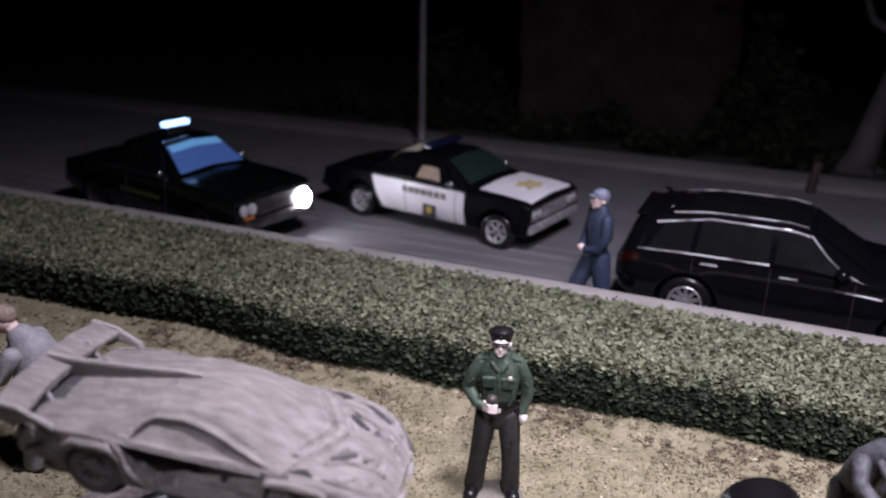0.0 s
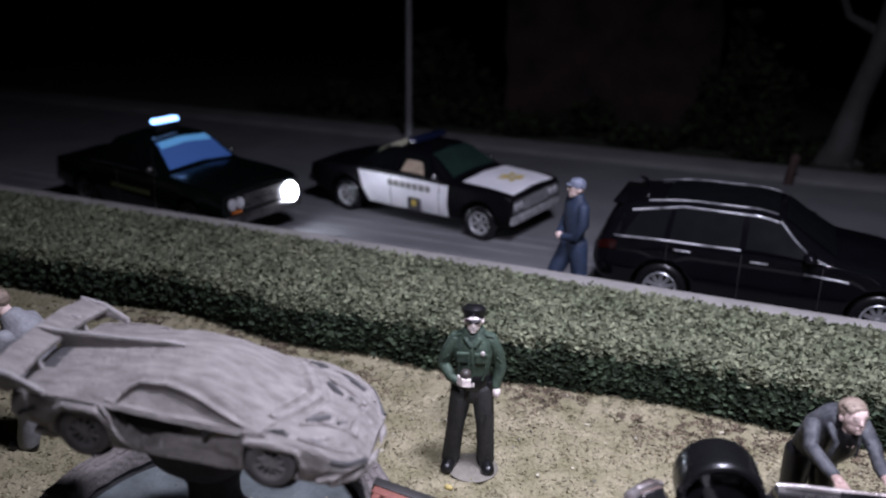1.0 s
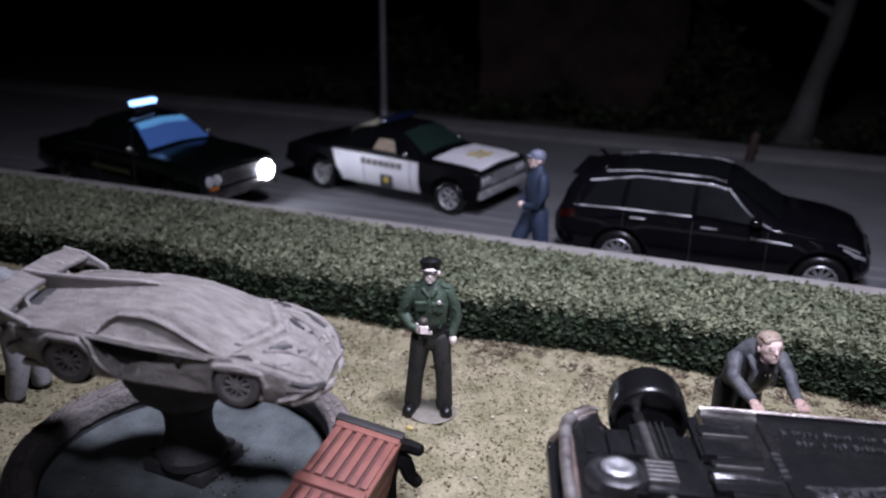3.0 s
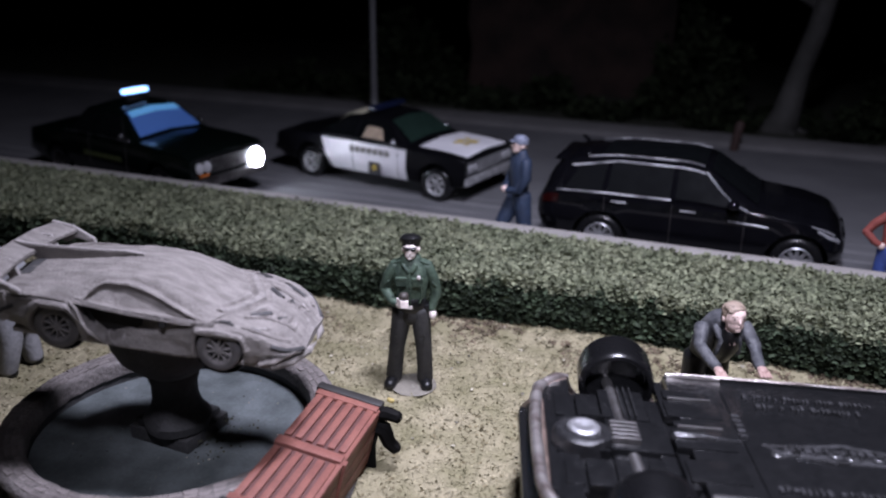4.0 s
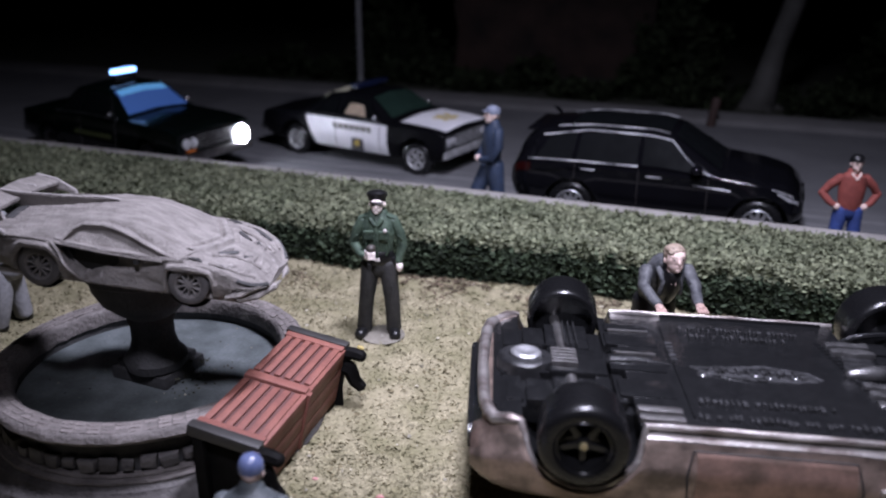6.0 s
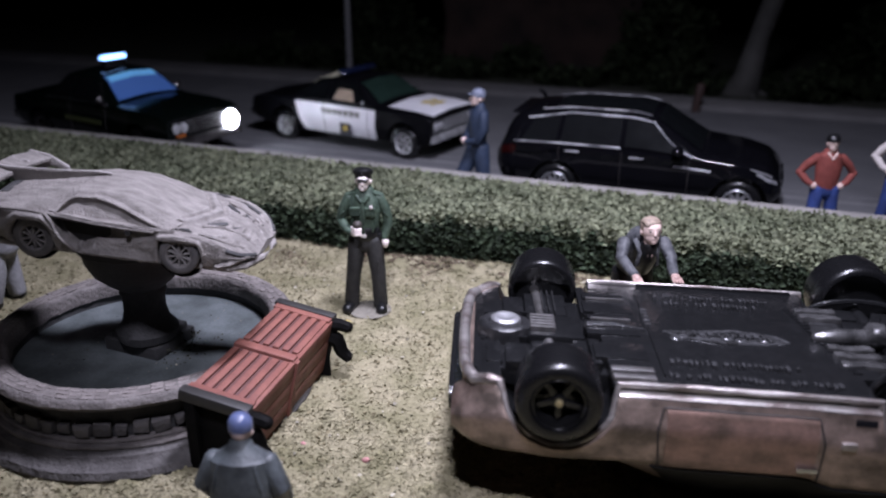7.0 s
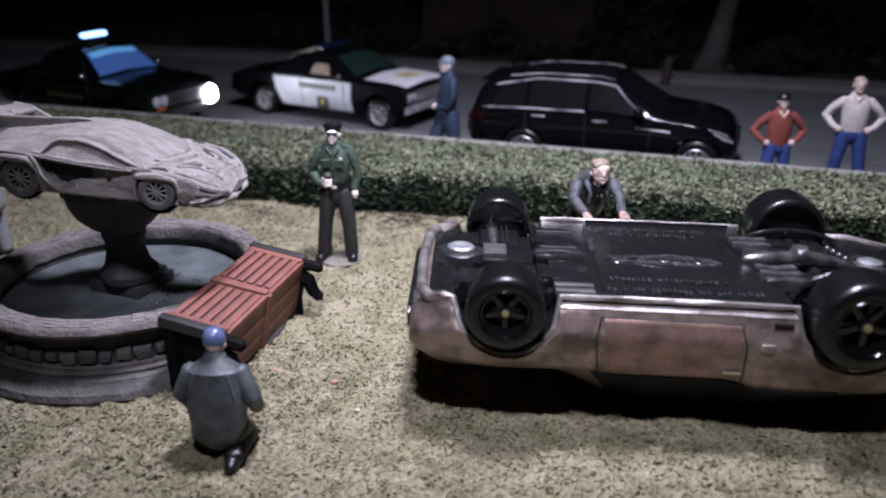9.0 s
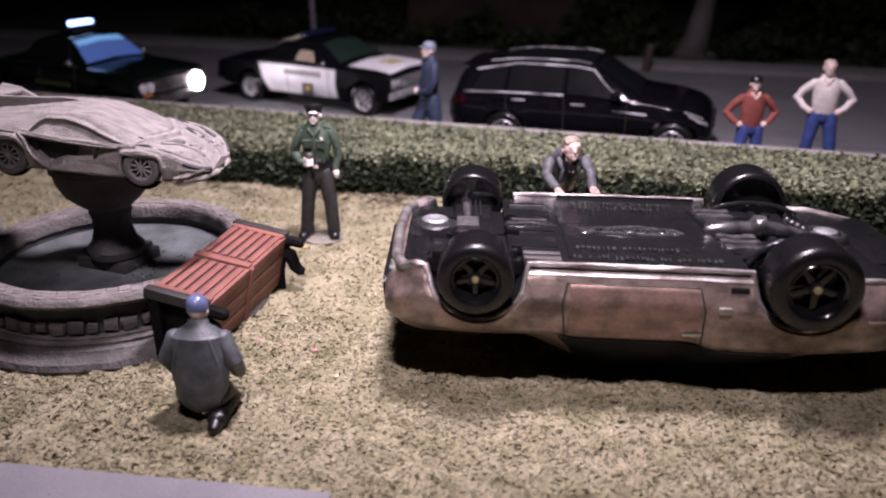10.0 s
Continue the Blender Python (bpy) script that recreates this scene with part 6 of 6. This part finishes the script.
def walker(bm):
    # 0 navy 1 trousers 2 black 3 skin 4 cap
    tube(bm, [(-0.08, 0, 0.88), (-0.10, -0.20, 0.48), (-0.10, -0.30, 0.08)], [0.13, 0.105, 0.085], 1, 12)
    tube(bm, [(0.08, 0, 0.88), (0.11, 0.04, 0.46), (0.11, 0.14, 0.08)], [0.13, 0.105, 0.085], 1, 12)
    for x, y in ((-0.10, -0.32), (0.11, 0.12)):
        tube(bm, [(x, y + 0.06, 0.045), (x, y - 0.10, 0.045)], [0.06, 0.05], 2)
    tube(bm, [(0, 0, 0.86), (0, -0.01, 1.0), (0, -0.01, 1.22), (0, 0, 1.40), (0, 0, 1.45)], [0.16, 0.165, 0.195, 0.185, 0.12], 0, 16, 0.68)
    for s in (1, -1):
        tube(bm, [(s * 0.19, 0, 1.38), (s * 0.25, -0.01, 1.18), (s * 0.20, -0.10, 1.0), (s * 0.07, -0.2, 0.98)], [0.075, 0.07, 0.06, 0.05], 0, 12)
    ball(bm, (0, -0.22, 0.98), (0.075, 0.05, 0.05), 3)
    head(bm, 0, -0.02, 1.58, 3, 4, "cap")


figure("walking_officer_figurine", P(-0.20, 12.65, -0.2, 0, 0, -62), "painted officer figurine in navy walking on the road", walker, [NAVY, NAVY, BLACKCLOTH, SKIN, material("pale_cap", (0.2, 0.22, 0.28), 0.7, spots=(0.06, 0.07, 0.11), scale=20, amount=0.8, fine=30)], size=1.1)


def akimbo(bm, hat):
    # 0 top 1 jeans 2 shoes 3 skin 4 hair
    legs(bm, 1, 2, spread=0.2 if hat is None else 0.14)
    tube(bm, [(0, 0, 0.90), (0, -0.01, 1.02), (0, -0.02, 1.2), (0, 0, 1.38), (0, 0, 1.44)], [0.165, 0.17, 0.19, 0.185, 0.10], 0, 16, 0.7)
    for s in (1, -1):
        tube(bm, [(s * 0.165, 0, 1.345), (s * 0.30, 0.03, 1.23), (s * 0.37, 0.04, 1.12)], [0.07, 0.06, 0.054], 0, 12)
        tube(bm, [(s * 0.385, 0.04, 1.12), (s * 0.28, -0.03, 0.99), (s * 0.20, -0.06, 0.95)], [0.055, 0.048, 0.042], 0, 12)
        ball(bm, (s * 0.19, -0.07, 0.94), (0.05, 0.04, 0.05), 3)
    tube(bm, [(-0.06, -0.10, 1.44), (0, -0.135, 1.36), (0.06, -0.10, 1.44)], 0.02, 3, 6)
    head(bm, 0, -0.03, 1.575, 3, 4, hat, r=0.105)


figure("bystander_figurine", P(4.86, 12.0, -0.25, 0, 0, 6), "painted figurine in red pullover standing arms akimbo", lambda bm: akimbo(bm, "cap"), [REDCLOTH, JEANS, BLACKCLOTH, SKIN, BLACKCLOTH], size=0.955)
figure("bystander_figurine", P(6.0, 12.5, -0.22, 0, 0, -10), "painted figurine in white shirt standing arms akimbo", lambda bm: akimbo(bm, None), [WHITECLOTH, JEANS, BLACKCLOTH, SKIN, material("pale_hair", (0.42, 0.34, 0.28), 0.7, fine=40, bump=0.5)], size=1.04)


def leaner(bm):
    # 0 jacket 1 trousers 2 black 3 skin 4 hair; bends towards -y, leaning on the car
    for s in (1, -1):
        tube(bm, [(s * 0.10, 0.42, 0.86), (s * 0.13, 0.40, 0.46), (s * 0.15, 0.5, 0.08)], [0.125, 0.1, 0.085], 1, 12)
        tube(bm, [(s * 0.15, 0.53, 0.05), (s * 0.15, 0.38, 0.05)], [0.06, 0.055], 2)
        tube(bm, [(s * 0.20, 0.10, 1.32), (s * 0.25, -0.04, 1.20), (s * 0.21, -0.22, 1.16), (s * 0.19, -0.34, 1.15)], [0.07, 0.062, 0.054, 0.046], 0, 12)
        # hands take a darker skin with their shade painted in
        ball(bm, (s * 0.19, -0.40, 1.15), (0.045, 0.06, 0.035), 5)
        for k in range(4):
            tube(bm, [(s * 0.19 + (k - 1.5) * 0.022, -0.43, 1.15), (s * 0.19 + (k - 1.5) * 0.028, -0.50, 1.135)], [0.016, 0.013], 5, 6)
    tube(bm, [(0, 0.45, 0.86), (0, 0.36, 1.02), (0, 0.24, 1.2), (0, 0.10, 1.36), (0, 0.02, 1.41)], [0.17, 0.185, 0.20, 0.18, 0.12], 0, 16, 0.8)
    tube(bm, [(0, 0.08, 1.05), (0, -0.035, 1.225), (0, -0.085, 1.36)], [0.08, 0.11, 0.082], 2, 12)
    for s in (1, -1):
        tube(bm, [(s * 0.11, 0.0, 1.38), (s * 0.08, -0.09, 1.28), (s * 0.10, -0.05, 1.14)], [0.035, 0.03, 0.025], 0, 8)
    head(bm, 0, -0.10, 1.515, 3, 4, None, r=0.119, tilt=-8, turn=4)


figure("leaning_figurine", P(2.27, 7.44, 0.0, 0, 0, 14), "painted figurine in grey jacket leaning on the overturned car", leaner, [GREYCLOTH, BLACKCLOTH, BLACKCLOTH, SKIN, HAIR, material("shaded_hand_skin", (0.34, 0.235, 0.205), 0.6, spots=(0.2, 0.12, 0.1), scale=14, amount=0.6, fine=30, bump=0.2)], size=0.955)


def kneeler(bm):
    # 0 jacket 1 trousers 2 black 3 skin 4 cap; looks towards +y
    tube(bm, [(0, -0.02, 0.22), (0, -0.02, 0.36), (0, 0.02, 0.56), (0, 0.03, 0.70), (0, 0.05, 0.78)], [0.20, 0.215, 0.232, 0.205, 0.085], 0, 18, 0.68)
    tube(bm, [(-0.10, 0, 0.22), (-0.15, 0.28, 0.30), (-0.15, 0.30, 0.08)], [0.125, 0.11, 0.08], 1, 12)
    tube(bm, [(0.10, 0, 0.22), (0.14, 0.16, 0.08), (0.13, -0.16, 0.07)], [0.125, 0.10, 0.075], 1, 12)
    tube(bm, [(0.13, -0.16, 0.07), (0.13, -0.24, 0.04)], [0.06, 0.05], 2)
    tube(bm, [(-0.15, 0.26, 0.05), (-0.15, 0.42, 0.04)], [0.06, 0.05], 2)
    for s in (1, -1):
        tube(bm, [(s * 0.175, 0.03, 0.67), (s * 0.255, 0.0, 0.50), (s * 0.25, 0.10, 0.36), (s * 0.16, 0.22, 0.40)], [0.075, 0.072, 0.06, 0.05], 0, 12)
        ball(bm, (s * 0.15, 0.27, 0.41), (0.045, 0.05, 0.045), 3)
    tube(bm, [(-0.07, 0.03, 0.735), (0, 0.0, 0.755), (0.07, 0.03, 0.735)], [0.022, 0.026, 0.022], 0, 8)
    tube(bm, [(-0.17, -0.06, 0.36), (-0.16, -0.10, 0.55), (-0.12, -0.08, 0.70)], [0.01, 0.016, 0.01], 0, 6)
    tube(bm, [(0.17, -0.06, 0.36), (0.16, -0.10, 0.55), (0.12, -0.08, 0.70)], [0.01, 0.016, 0.01], 0, 6)
    head(bm, 0, 0.07, 0.875, 3, 4, "cap", r=0.09, front=1, tilt=4)


figure("kneeling_figurine", P(-0.44, 4.2, 0.0, 0, 0, 6), "painted figurine in grey jacket and blue cap, kneeling on the lawn", kneeler, [material("worn_jacket", (0.085, 0.097, 0.102), 0.5, spots=(0.035, 0.04, 0.044), scale=7, amount=0.9, fine=30, bump=0.4, depth=0.014), BLACKCLOTH, BLACKCLOTH, SKIN, BLUECAP], size=1.04)


def stooper(bm):
    # 0 coat 1 trousers 2 black 3 skin 4 hair; bends towards -x
    for s in (1, -1):
        tube(bm, [(0, s * 0.10, 0.80), (0.02, s * 0.14, 0.42), (0.06 * s, s * 0.15, 0.08)], [0.14, 0.12, 0.10], 1, 12)
        tube(bm, [(0.06 * s + 0.04, s * 0.15, 0.045), (0.06 * s - 0.14, s * 0.16, 0.045)], [0.07, 0.06], 2)
        tube(bm, [(-0.06, s * 0.22, 1.22), (-0.18, s * 0.27, 1.02), (-0.34, s * 0.18, 0.94)], [0.09, 0.08, 0.06], 0, 12)
        ball(bm, (-0.40, s * 0.15, 0.92), 0.05, 3)
    tube(bm, [(0.06, 0, 0.70), (0.05, 0, 0.88), (0.02, 0, 1.08), (-0.05, 0, 1.25), (-0.10, 0, 1.32)], [0.20, 0.21, 0.23, 0.20, 0.12], 0, 18, 1.0)
    tube(bm, [(-0.10, -0.09, 1.31), (-0.06, 0, 1.35), (-0.10, 0.09, 1.31)], 0.035, 5, 8)
    tube(bm, [(-0.10, 0, 1.30), (-0.18, 0, 1.40)], 0.07, 3, 10)
    ball(bm, (-0.24, 0, 1.46), (0.11, 0.1, 0.125), 3, 16, 12)
    ball(bm, (-0.22, 0, 1.51), (0.11, 0.1, 0.1), 4, 16, 10)


figure("stooping_figurine", P(-4.86, 7.42, 0.0, 0, 0, 10), "pale grey painted figurine stooping beside the fountain", stooper, [LIGHTGREY, LIGHTGREY, BLACKCLOTH, SKIN, HAIR, WHITECLOTH])
# stray crumbs on the lawn
PINK = material("pink_crumb", (0.42, 0.2, 0.19), 0.7, fine=30)
YELLOW = material("yellow_crumb", (0.42, 0.33, 0.12), 0.8, fine=30)
for x, y, size, mat, word in ((0.10, 5.3, 1.0, PINK, "pink"), (-0.48, 5.42, 0.7, PINK, "pink"), (2.31, 5.02, 0.6, PINK, "pink"), (-0.81, 7.67, 1.2, YELLOW, "yellow")):
    bm = bmesh.new()
    ball(bm, (0, 0, 0.015), (0.035 * size, 0.025 * size, 0.025 * size), 0, 8, 6)
    roughen(bm, 0.01, 20, x)
    tagged(part("crumb", bm, mat, m=P(x, y, 0.01)), "small " + word + " crumb lying on the lawn", "crumb", "lawn crumbs")
